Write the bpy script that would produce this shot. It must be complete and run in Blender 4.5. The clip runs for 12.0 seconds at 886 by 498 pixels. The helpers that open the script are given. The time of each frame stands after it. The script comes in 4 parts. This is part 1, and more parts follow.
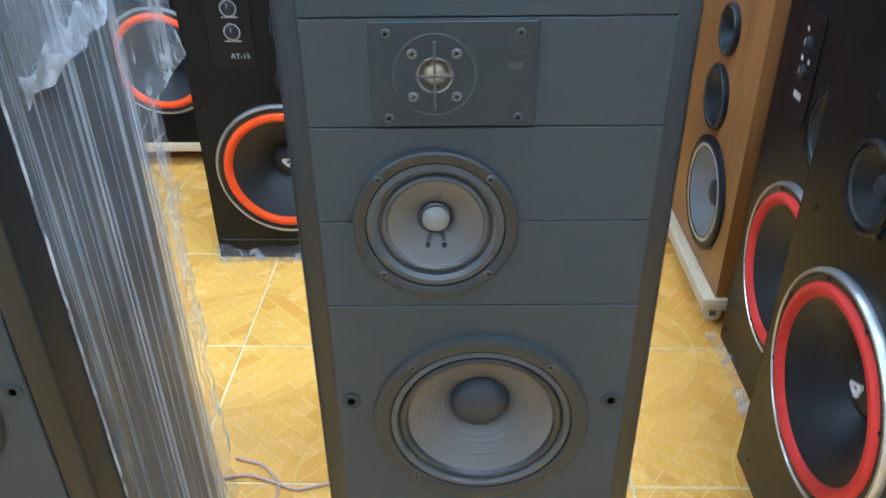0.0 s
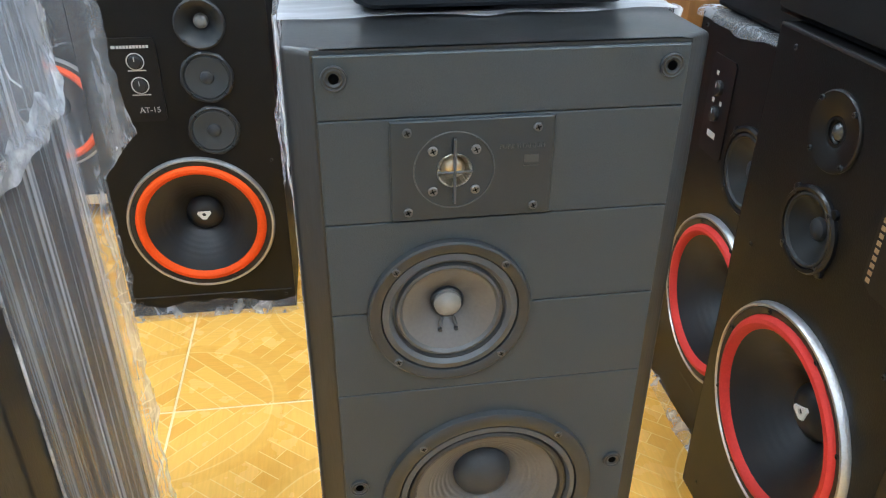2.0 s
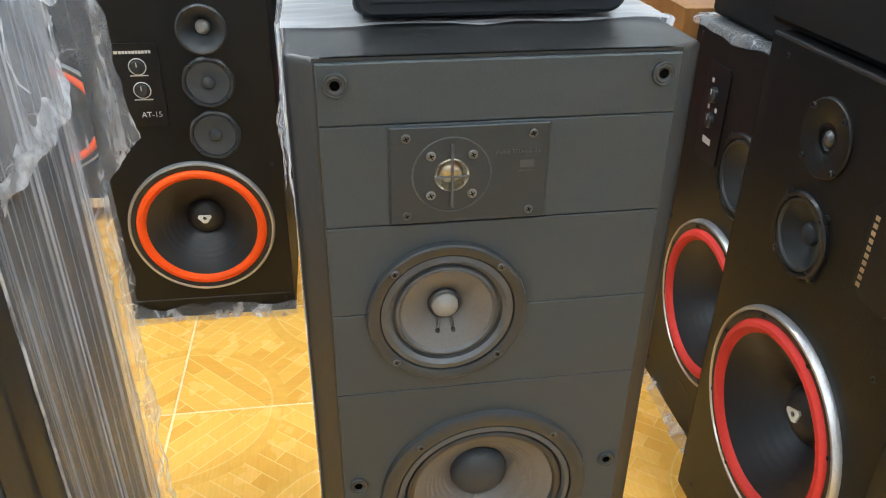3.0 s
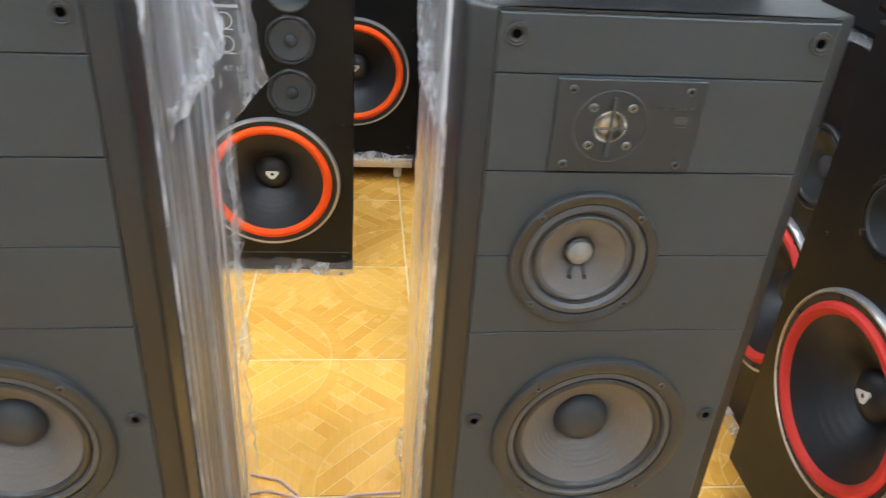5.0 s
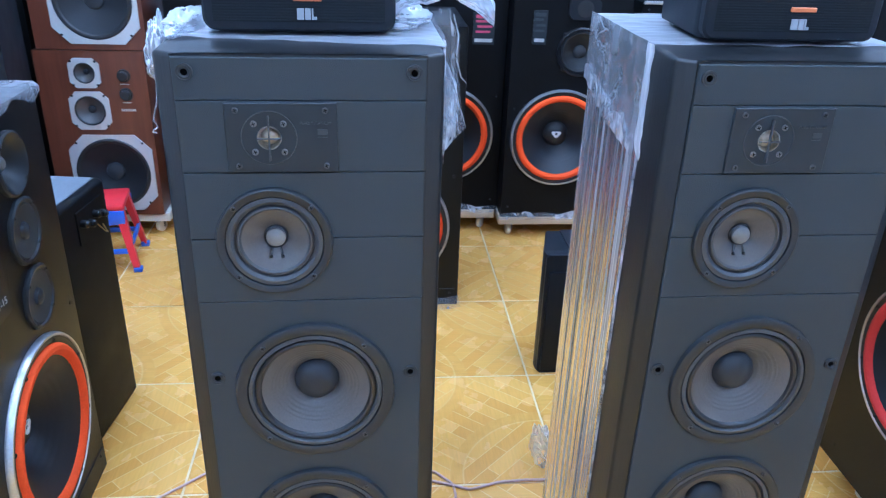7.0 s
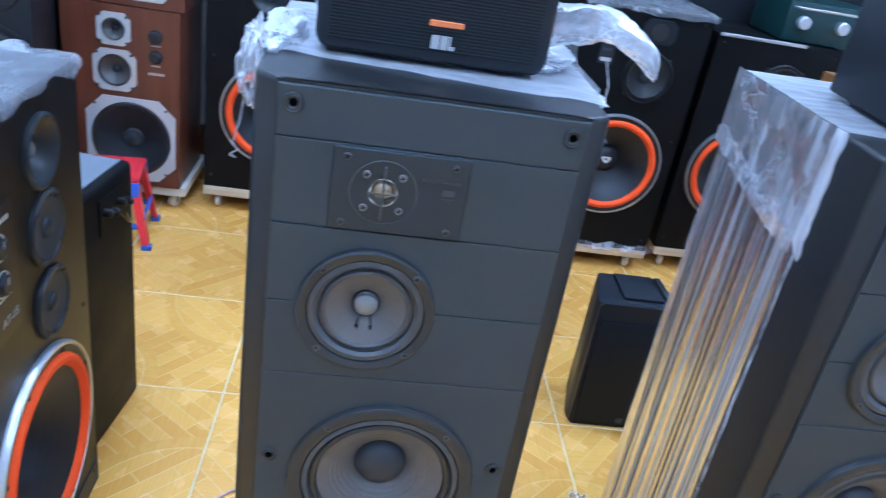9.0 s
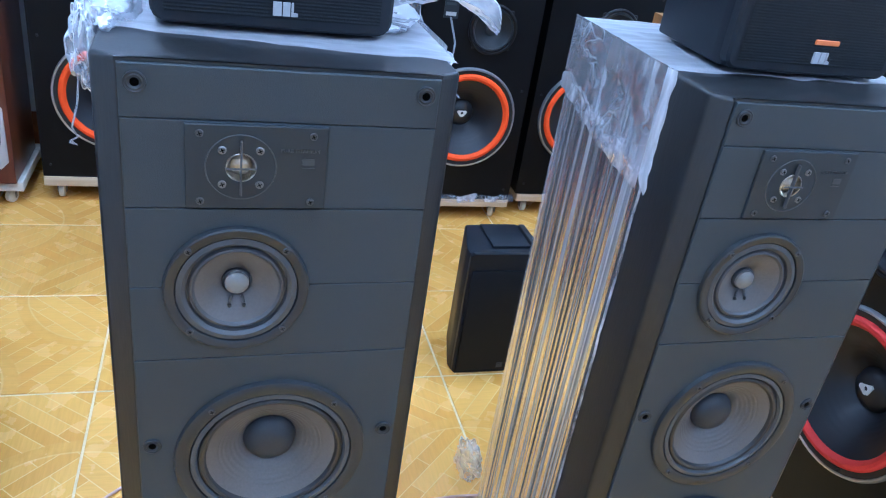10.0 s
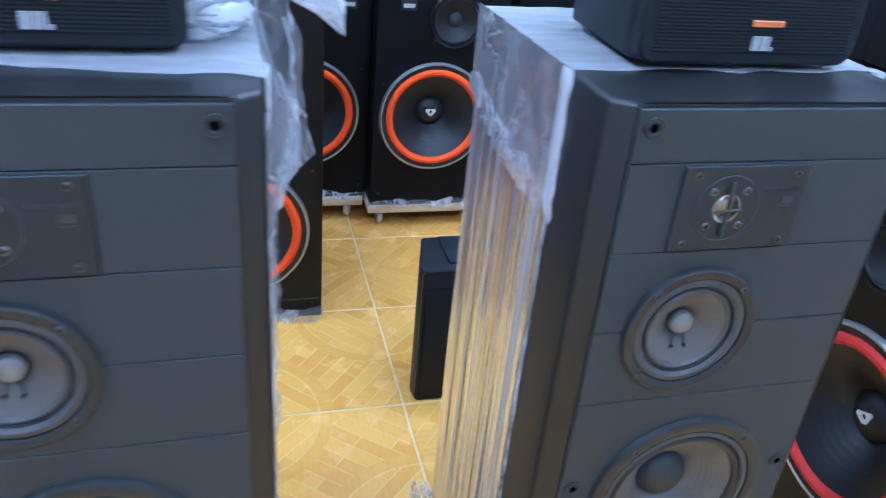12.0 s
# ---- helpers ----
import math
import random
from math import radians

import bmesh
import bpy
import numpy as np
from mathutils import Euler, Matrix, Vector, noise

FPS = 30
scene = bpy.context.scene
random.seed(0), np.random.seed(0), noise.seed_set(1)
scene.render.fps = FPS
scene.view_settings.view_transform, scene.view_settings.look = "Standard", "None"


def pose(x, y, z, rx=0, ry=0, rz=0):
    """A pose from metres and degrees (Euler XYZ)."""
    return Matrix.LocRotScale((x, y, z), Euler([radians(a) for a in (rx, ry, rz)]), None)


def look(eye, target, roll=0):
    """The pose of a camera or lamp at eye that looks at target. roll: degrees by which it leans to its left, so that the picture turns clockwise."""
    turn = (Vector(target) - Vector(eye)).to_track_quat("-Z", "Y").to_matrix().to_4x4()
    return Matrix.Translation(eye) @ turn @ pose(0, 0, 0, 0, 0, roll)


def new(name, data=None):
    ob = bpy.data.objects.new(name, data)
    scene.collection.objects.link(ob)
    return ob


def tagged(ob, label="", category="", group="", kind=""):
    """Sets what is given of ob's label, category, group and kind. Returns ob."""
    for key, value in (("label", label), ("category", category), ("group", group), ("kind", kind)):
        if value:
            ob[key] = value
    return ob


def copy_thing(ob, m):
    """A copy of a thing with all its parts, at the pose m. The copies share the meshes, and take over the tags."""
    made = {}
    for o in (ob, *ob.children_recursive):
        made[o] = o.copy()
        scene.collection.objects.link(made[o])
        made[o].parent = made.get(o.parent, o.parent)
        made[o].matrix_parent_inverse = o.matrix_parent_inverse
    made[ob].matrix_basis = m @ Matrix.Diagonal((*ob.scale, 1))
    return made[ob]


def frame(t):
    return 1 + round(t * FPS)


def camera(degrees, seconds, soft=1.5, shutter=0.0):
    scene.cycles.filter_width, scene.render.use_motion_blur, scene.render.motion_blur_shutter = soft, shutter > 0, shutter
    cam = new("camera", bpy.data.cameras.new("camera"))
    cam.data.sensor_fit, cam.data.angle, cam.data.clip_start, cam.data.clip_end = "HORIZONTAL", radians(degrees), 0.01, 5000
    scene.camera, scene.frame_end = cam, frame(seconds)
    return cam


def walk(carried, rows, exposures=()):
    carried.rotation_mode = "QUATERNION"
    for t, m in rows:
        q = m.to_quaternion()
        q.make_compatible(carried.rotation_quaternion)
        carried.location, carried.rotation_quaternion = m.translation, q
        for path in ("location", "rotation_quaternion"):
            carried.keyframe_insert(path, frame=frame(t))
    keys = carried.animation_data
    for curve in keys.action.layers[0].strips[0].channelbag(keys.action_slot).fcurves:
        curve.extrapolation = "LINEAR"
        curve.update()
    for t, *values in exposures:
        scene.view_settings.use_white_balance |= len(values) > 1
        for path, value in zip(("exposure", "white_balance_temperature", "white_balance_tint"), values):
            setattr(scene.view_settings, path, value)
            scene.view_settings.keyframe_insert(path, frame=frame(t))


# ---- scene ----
# The plan is drawn in units of two floor tiles; UNIT turns it into metres (a tile is 0.45 m, a 15 inch woofer 0.39 m across its frame).
UNIT = 0.9
cam = camera(59.6, 12.0, soft=1.15, shutter=0.5)
PATH = [
    (0, (-0.068, -0.823, 1.35), (-0.122, 0.893, 0.324), -0.8),
    (0.3, (-0.142, -0.789, 1.364), (-0.083, 0.885, 0.271), -1.2),
    (0.5, (-0.165, -0.788, 1.372), (-0.005, 0.897, 0.306), -0.5),
    (1, (-0.19, -0.798, 1.404), (0.091, 0.904, 0.392), -0.4),
    (1.5, (-0.201, -0.798, 1.414), (0.079, 0.917, 0.424), 0.4),
    (2, (-0.204, -0.785, 1.415), (0.046, 0.938, 0.43), 0.4),
    (2.5, (-0.203, -0.794, 1.423), (0.045, 0.937, 0.451), 0.3),
    (4.3, (-0.259, -0.823, 1.407), (0.007, 0.893, 0.414), 3.1),
    (4.5, (-0.278, -0.828, 1.403), (-0.019, 0.886, 0.405), 3.5),
    (5, (-0.357, -0.852, 1.404), (-0.137, 0.859, 0.392), 4.2),
    (5.5, (-0.456, -0.886, 1.398), (-0.294, 0.826, 0.376), 5.0),
    (6, (-0.525, -0.969, 1.428), (-0.435, 0.769, 0.442), 5.3),
    (6.5, (-0.622, -1.12, 1.448), (-0.528, 0.685, 0.593), 3.9),
    (6.7, (-0.647, -1.193, 1.453), (-0.529, 0.616, 0.609), 2.6),
    (8.3, (-0.874, -1.035, 1.436), (-0.427, 0.674, 0.499), 7.2),
    (8.5, (-0.851, -0.981, 1.44), (-0.489, 0.744, 0.494), 7.5),
    (8.7, (-0.855, -0.936, 1.450), (-0.628, 0.813, 0.507), 8.7),
    (8.9, (-0.863, -0.936, 1.468), (-0.665, 0.835, 0.560), 10.1),
    (9, (-0.862, -0.933, 1.469), (-0.638, 0.842, 0.576), 10.0),
    (9.2, (-0.858, -0.947, 1.480), (-0.507, 1.006, 0.480), 9.5),
    (9.5, (-0.88, -0.952, 1.468), (-0.446, 0.765, 0.539), 9.1),
    (10, (-0.862, -0.944, 1.475), (-0.305, 0.737, 0.544), 8.9),
    (10.5, (-0.878, -0.924, 1.472), (-0.364, 0.767, 0.535), 10.0),
    (11, (-0.886, -0.908, 1.459), (-0.398, 0.777, 0.499), 8.5),
    (11.5, (-0.813, -0.87, 1.459), (-0.303, 0.81, 0.501), 6.5),
    (11.7, (-0.73, -0.818, 1.469), (-0.215, 0.854, 0.499), 6.5),
    (12, (-0.61, -0.776, 1.459), (-0.114, 0.908, 0.5), 5.5),
]
EXPOSURE = [
    (0.0, 0.11, 4750, 1), (0.8, 0.13, 4930, 0), (1.5, 0.13, 5200, 2), (2.0, 0.13, 5480, 4), (2.5, 0.13, 5750, 4), (4.5, 0.15, 6050, 6), (5.0, 0.17, 5850, 7),
    (5.5, 0.08, 4680, 7), (6.0, 0.04, 4300, 10), (6.5, -0.02, 4150, 11), (8.5, -0.09, 4250, 11), (9.5, -0.09, 4270, 10), (11.0, -0.10, 4190, 10), (12.0, -0.11, 4290, 10),
]
walk(cam, [(t, look(Vector(eye) * UNIT, Vector(target) * UNIT, roll)) for t, eye, target, roll in PATH], EXPOSURE)

# ---- light ----
world = bpy.data.worlds.new("world")
scene.world = world
world.use_nodes = True
world.node_tree.nodes["Background"].inputs[0].default_value = (0.6, 0.7, 0.85, 1)
world.node_tree.nodes["Background"].inputs[1].default_value = 0.3
LIGHT_STRENGTH = 30.0
LIGHT_COLOUR = (0.93, 0.97, 1.0, 1)


# ---- materials ----
def nodes_of(name):
    m = bpy.data.materials.new(name)
    m.use_nodes = True
    m.node_tree.nodes.clear()
    return m, m.node_tree


def node(tree, kind, links=(), **values):
    """A node; values name its properties or inputs, links join (input, socket)."""
    n = tree.nodes.new(kind)
    for key, value in values.items():
        k = key.replace("_", " ")
        if k.title() in n.inputs:
            n.inputs[k.title()].default_value = value
        elif k in n.inputs:
            n.inputs[k].default_value = value
    for key, sock in links:
        tree.links.new(sock, n.inputs[key])
    return n


def ramp(tree, fac, stops):
    r = tree.nodes.new("ShaderNodeValToRGB")
    tree.links.new(fac, r.inputs[0])
    while len(r.color_ramp.elements) < len(stops):
        r.color_ramp.elements.new(0.5)
    for e, (p, c) in zip(r.color_ramp.elements, stops):
        e.position, e.color = p, (*c, 1) if len(c) == 3 else c
    return r.outputs[0]


def coords(tree, scale=(1, 1, 1), rot=(0, 0, 0)):
    tc = tree.nodes.new("ShaderNodeTexCoord")
    mp = tree.nodes.new("ShaderNodeMapping")
    tree.links.new(tc.outputs["Object"], mp.inputs[0])
    mp.inputs["Scale"].default_value = scale
    mp.inputs["Rotation"].default_value = rot
    return mp.outputs[0]


def surface(name, colour, rough=0.5, metal=0.0, vary=0.25, grain=220.0, blotch=7.0, bump=0.15, scale=(1, 1, 1), coat=0.0, spec=0.5):
    """A painted, plastic, metal or wooden surface: blotches and grain in colour and gloss, fine relief."""
    m, t = nodes_of(name)
    big = node(t, "ShaderNodeTexNoise", [("Vector", coords(t, scale))], scale=blotch, detail=5.0)
    fine = node(t, "ShaderNodeTexNoise", [("Vector", coords(t, scale))], scale=grain, detail=3.0)
    lo = tuple(c * (1 - vary) for c in colour)
    hi = tuple(min(1, c * (1 + vary)) for c in colour)
    add = node(t, "ShaderNodeMath", [(0, big.outputs[0]), (1, fine.outputs[0])])
    half = node(t, "ShaderNodeMath", [(0, add.outputs[0])])
    half.operation = "MULTIPLY"
    half.inputs[1].default_value = 0.5
    col = ramp(t, half.outputs[0], [(0.3, lo), (0.7, hi)])
    gl = ramp(t, big.outputs[0], [(0.3, (rough * 0.85,) * 3), (0.7, (min(1, rough * 1.15),) * 3)])
    bp = node(t, "ShaderNodeBump", [("Height", fine.outputs[0])], strength=bump, distance=0.001)
    p = node(t, "ShaderNodeBsdfPrincipled", [("Base Color", col), ("Roughness", gl), ("Normal", bp.outputs[0])], metallic=metal)
    p.inputs["Coat Weight"].default_value = coat
    p.inputs["Specular IOR Level"].default_value = spec
    out = t.nodes.new("ShaderNodeOutputMaterial")
    t.links.new(p.outputs[0], out.inputs[0])
    return m


def film_material(name, low, high, scale, cloud=0.0, band=(0.42, 0.66), crease=0.0, lean=0.0, ior=1.18, dull=0.2, cluster=0.0, gap=0.45, relief=0.25):
    """Clear stretch film: see-through, glossy, milky along its stretch folds."""
    m, t = nodes_of(name)
    vec = coords(t, scale, (radians(lean), 0, 0))
    streak = node(t, "ShaderNodeTexNoise", [("Vector", vec)], scale=1.0, detail=4.0, roughness=0.55)
    mist = node(t, "ShaderNodeTexNoise", [("Vector", coords(t))], scale=9.0, detail=4.0)
    milk = ramp(t, streak.outputs[0], [(band[0], (low,) * 3), (band[1], (high,) * 3)])
    if cluster:
        # folds lie close in some places and leave clear stretches in others
        patch = node(t, "ShaderNodeTexNoise", [("Vector", coords(t, (cluster, cluster, 0.25)))], scale=1.0, detail=3.0)
        some = ramp(t, patch.outputs[0], [(0.38, (gap,) * 3), (0.60, (1.0,) * 3)])
        held = node(t, "ShaderNodeMath", [(0, milk), (1, some)])
        held.operation = "MULTIPLY"
        milk = held.outputs[0]
    soft = ramp(t, mist.outputs[0], [(0.35, (cloud * 0.3,) * 3), (0.7, (cloud,) * 3)])
    height = streak.outputs[0]
    if crease:
        # crumpled facets with short milky crease lines between them
        warp = node(t, "ShaderNodeTexNoise", [("Vector", coords(t))], scale=crease * 0.8, detail=3.0)
        bent = node(t, "ShaderNodeVectorMath", [(0, coords(t, (1, 1, 0.35))), (1, warp.outputs["Color"])])
        bent.operation = "MULTIPLY_ADD"
        t.links.new(warp.outputs["Color"], bent.inputs[0])
        bent.inputs[1].default_value = (0.025, 0.025, 0.025)
        t.links.new(coords(t, (1, 1, 0.35)), bent.inputs[2])
        cell = node(t, "ShaderNodeTexVoronoi", [("Vector", bent.outputs[0])], scale=crease * 3.0)
        cell.feature = "DISTANCE_TO_EDGE"
        line = ramp(t, cell.outputs["Distance"], [(0.0, (0.38,) * 3), (0.015, (0.18,) * 3), (0.08, (0.0,) * 3)])
        some = node(t, "ShaderNodeTexNoise", [("Vector", coords(t))], scale=crease * 2.2, detail=2.0)
        part_of = ramp(t, some.outputs[0], [(0.50, (0.0,) * 3), (0.68, (1.0,) * 3)])
        shown = node(t, "ShaderNodeMath", [(0, line), (1, part_of)])
        shown.operation = "MULTIPLY"
        plus = node(t, "ShaderNodeMath", [(0, milk), (1, shown.outputs[0])])
        milk = plus.outputs[0]
        lift = node(t, "ShaderNodeMath", [(0, cell.outputs["Distance"]), (1, streak.outputs[0])])
        height = lift.outputs[0]
    total = node(t, "ShaderNodeMath", [(0, milk), (1, soft)])
    total.use_clamp = True
    bp = node(t, "ShaderNodeBump", [("Height", height)], strength=relief, distance=0.003)
    clear = node(t, "ShaderNodeBsdfTransparent")
    clear.inputs[0].default_value = (0.97, 0.97, 0.98, 1)
    gloss = node(t, "ShaderNodeBsdfGlossy", [("Normal", bp.outputs[0])], roughness=dull)
    gloss.inputs[0].default_value = (0.9, 0.9, 0.92, 1)
    fres = node(t, "ShaderNodeFresnel", [("Normal", bp.outputs[0])])
    fres.inputs[0].default_value = ior
    sheen = node(t, "ShaderNodeMixShader", [(0, fres.outputs[0]), (1, clear.outputs[0]), (2, gloss.outputs[0])])
    lit = node(t, "ShaderNodeBsdfDiffuse")
    lit.inputs[0].default_value = (0.86, 0.87, 0.91, 1)
    passed = node(t, "ShaderNodeBsdfTranslucent")
    passed.inputs[0].default_value = (0.86, 0.87, 0.91, 1)
    white = node(t, "ShaderNodeMixShader", [(1, lit.outputs[0]), (2, passed.outputs[0])])
    white.inputs[0].default_value = 0.45
    mix = node(t, "ShaderNodeMixShader", [(0, total.outputs[0]), (1, sheen.outputs[0]), (2, white.outputs[0])])
    out = t.nodes.new("ShaderNodeOutputMaterial")
    t.links.new(mix.outputs[0], out.inputs[0])
    return m


def tile_material():
    """Glazed ceramic with a printed parquet: boards in two slants, parted by curved bands with pale edges."""
    m, t = nodes_of("parquet_printed_tile")
    bricks = []
    for turn in (-50, 46):
        b = node(t, "ShaderNodeTexBrick", [("Vector", coords(t, (1 / UNIT,) * 3, (0, 0, radians(turn))))], scale=1.0, mortar_size=0.0016, mortar_smooth=0.4, brick_width=0.18, row_height=0.044, bias=0.0)
        b.inputs["Color1"].default_value = (0.75, 0.378, 0.056, 1)
        b.inputs["Color2"].default_value = (0.87, 0.490, 0.096, 1)
        b.inputs["Mortar"].default_value = (0.91, 0.62, 0.21, 1)
        bricks.append(b.outputs[0])
    info = t.nodes.new("ShaderNodeObjectInfo")

    def blend(fac, a, b):
        mx = t.nodes.new("ShaderNodeMix")
        mx.data_type = "RGBA"
        t.links.new(fac, mx.inputs[0])
        t.links.new(a, mx.inputs[6])
        t.links.new(b, mx.inputs[7])
        return mx.outputs[2]

    # rings about two opposite corners
    wobble = node(t, "ShaderNodeTexNoise", [("Vector", coords(t))], scale=4.0, detail=0.0)
    sep = node(t, "ShaderNodeSeparateXYZ", [(0, coords(t, (1 / UNIT,) * 3))])
    inside, bands, edges = [], [], []
    for cx, cy in ((-0.25, -0.25), (0.25, 0.25)):
        dx = node(t, "ShaderNodeMath", [(0, sep.outputs[0])])
        dx.operation = "SUBTRACT"
        dx.inputs[1].default_value = cx
        dy = node(t, "ShaderNodeMath", [(0, sep.outputs[1])])
        dy.operation = "SUBTRACT"
        dy.inputs[1].default_value = cy
        vec = node(t, "ShaderNodeCombineXYZ", [(0, dx.outputs[0]), (1, dy.outputs[0])])
        length = t.nodes.new("ShaderNodeVectorMath")
        length.operation = "LENGTH"
        t.links.new(vec.outputs[0], length.inputs[0])
        sway = node(t, "ShaderNodeMath", [(0, wobble.outputs[0])])
        sway.operation = "MULTIPLY_ADD"
        sway.inputs[1].default_value = 0.04
        t.links.new(length.outputs["Value"], sway.inputs[2])
        d = sway.outputs[0]
        inside.append(ramp(t, d, [(0.299, (1, 1, 1)), (0.301, (0, 0, 0))]))
        bands.append(ramp(t, d, [(0.281, (0, 0, 0)), (0.282, (1, 1, 1)), (0.318, (1, 1, 1)), (0.319, (0, 0, 0))]))
        edges.append(ramp(t, d, [(0.2795, (0, 0, 0)), (0.281, (1, 1, 1)), (0.2835, (0, 0, 0)), (0.3165, (0, 0, 0)), (0.319, (1, 1, 1)), (0.3205, (0, 0, 0))]))

    def either(pair):
        mx = node(t, "ShaderNodeMath", [(0, pair[0]), (1, pair[1])])
        mx.operation = "MAXIMUM"
        return mx.outputs[0]

    band_grain = node(t, "ShaderNodeTexNoise", [("Vector", coords(t))], scale=30.0, detail=4.0)
    band_col = ramp(t, band_grain.outputs[0], [(0.3, (0.75, 0.395, 0.062)), (0.7, (0.83, 0.455, 0.085))])
    line_col = ramp(t, band_grain.outputs[0], [(0.3, (0.87, 0.54, 0.15)), (0.7, (0.91, 0.62, 0.21))])
    boards = blend(either(inside), bricks[0], bricks[1])
    mixed = blend(either(edges), blend(either(bands), boards, band_col), line_col)
    # wood grain along the boards and dirt
    grain = node(t, "ShaderNodeTexNoise", [("Vector", coords(t, (14, 160, 14), (0, 0, radians(40))))], scale=1.0, detail=5.0)
    shade = ramp(t, grain.outputs[0], [(0.3, (0.84, 0.82, 0.76)), (0.7, (1.06, 1.06, 1.06))])
    worn = node(t, "ShaderNodeMix")
    worn.data_type, worn.blend_type = "RGBA", "MULTIPLY"
    worn.inputs[0].default_value = 0.5
    t.links.new(mixed, worn.inputs[6])
    t.links.new(shade, worn.inputs[7])
    tone = ramp(t, info.outputs["Random"], [(0.0, (0.94, 0.94, 0.92)), (1.0, (1.0, 1.0, 1.0))])
    toned = node(t, "ShaderNodeMix")
    toned.data_type, toned.blend_type = "RGBA", "MULTIPLY"
    toned.inputs[0].default_value = 1.0
    t.links.new(worn.outputs[2], toned.inputs[6])
    t.links.new(tone, toned.inputs[7])
    dirt = node(t, "ShaderNodeTexNoise", [("Vector", coords(t))], scale=12.0, detail=6.0)
    rough = ramp(t, dirt.outputs[0], [(0.3, (0.16,) * 3), (0.75, (0.34,) * 3)])
    bp = node(t, "ShaderNodeBump", [("Height", grain.outputs[0])], strength=0.06, distance=0.001)
    p = node(t, "ShaderNodeBsdfPrincipled", [("Base Color", toned.outputs[2]), ("Roughness", rough), ("Normal", bp.outputs[0])])
    out = t.nodes.new("ShaderNodeOutputMaterial")
    t.links.new(p.outputs[0], out.inputs[0])
    return m


def wood_material(name, dark, light, rough, scale=(40, 40, 3)):
    m, t = nodes_of(name)
    n1 = node(t, "ShaderNodeTexNoise", [("Vector", coords(t, scale))], scale=1.0, detail=7.0, distortion=0.6)
    n2 = node(t, "ShaderNodeTexNoise", [("Vector", coords(t))], scale=5.0, detail=3.0)
    add = node(t, "ShaderNodeMath", [(0, n1.outputs[0]), (1, n2.outputs[0])])
    half = node(t, "ShaderNodeMath", [(0, add.outputs[0])])
    half.operation = "MULTIPLY"
    half.inputs[1].default_value = 0.5
    col = ramp(t, half.outputs[0], [(0.32, dark), (0.68, light)])
    bp = node(t, "ShaderNodeBump", [("Height", n1.outputs[0])], strength=0.15, distance=0.001)
    p = node(t, "ShaderNodeBsdfPrincipled", [("Base Color", col), ("Normal", bp.outputs[0])], roughness=rough)
    out = t.nodes.new("ShaderNodeOutputMaterial")
    t.links.new(p.outputs[0], out.inputs[0])
    return m


def glow(name, colour, strength):
    m, t = nodes_of(name)
    e = node(t, "ShaderNodeEmission", strength=strength)
    e.inputs[0].default_value = colour
    out = t.nodes.new("ShaderNodeOutputMaterial")
    t.links.new(e.outputs[0], out.inputs[0])
    return m


TILE = tile_material()
GROUT = surface("pale_grout", (0.80, 0.62, 0.32), 0.8, vary=0.2, blotch=9.0)
WALL = surface("grey_wall_paint", (0.60, 0.62, 0.64), 0.75, vary=0.08, blotch=2.0)
CEILING = surface("white_ceiling_paint", (0.75, 0.75, 0.74), 0.85, vary=0.05)
SKIRT = wood_material("brown_skirting", (0.10, 0.035, 0.015), (0.2, 0.08, 0.03), 0.4, (3, 40, 40))
VINYL = surface("black_ash_vinyl", (0.014, 0.0145, 0.015), 0.38, vary=0.3, grain=400.0, bump=0.25, scale=(1, 1, 0.12), spec=0.5)
BAFFLE = surface("charcoal_paint", (0.033, 0.0405, 0.0455), 0.55, vary=0.17, grain=700.0, blotch=4.0, bump=0.4, spec=0.35)
PLATE = surface("charcoal_moulded_plate", (0.021, 0.026, 0.030), 0.42, vary=0.12, grain=900.0, bump=0.15, spec=0.35)
RING = surface("black_moulded_ring", (0.022, 0.024, 0.026), 0.42, vary=0.15, grain=600.0, spec=0.4)
RINGLIGHT = surface("grey_driver_frame", (0.055, 0.058, 0.062), 0.42, vary=0.12, spec=0.4)
RUBBER = surface("black_rubber", (0.018, 0.018, 0.019), 0.45, vary=0.2)
SURROUND = surface("grey_rubber_surround", (0.055, 0.055, 0.057), 0.42, vary=0.15)
CONE = surface("grey_paper_cone", (0.095, 0.088, 0.083), 0.48, vary=0.18, grain=300.0, blotch=20.0)
CAP = surface("grey_dust_cap", (0.032, 0.034, 0.038), 0.55, vary=0.15, spec=0.35)
DOME = surface("pale_grey_dome", (0.19, 0.182, 0.17), 0.5, vary=0.12)
TITAN = surface("titanium_dome", (0.46, 0.41, 0.32), 0.30, metal=1.0, vary=0.35, blotch=60.0)
SCREWGREY = surface("dull_screw", (0.07, 0.07, 0.072), 0.4, metal=0.4, vary=0.3)
STEEL = surface("screw_steel", (0.17, 0.17, 0.17), 0.38, metal=0.8, vary=0.3)
SILVER = surface("silver_rim", (0.55, 0.56, 0.58), 0.35, metal=0.8, vary=0.15)
# flat black that paints the shade inside socket holes and screw slots
HOLESHADE = surface("socket_and_slot_shade", (0.002, 0.002, 0.002), 0.9, spec=0.0)
GLOSSBLACK = surface("black_cabinet_front", (0.0085, 0.0083, 0.0082), 0.34, vary=0.3, grain=420.0, bump=0.35, spec=0.25, scale=(1, 1, 0.4))
BLACK = surface("black_cabinet", (0.005, 0.005, 0.0055), 0.5, vary=0.3, grain=500.0, bump=0.2, spec=0.15)
CONEBLACK = surface("black_cone", (0.014, 0.015, 0.018), 0.48, vary=0.2, grain=260.0)
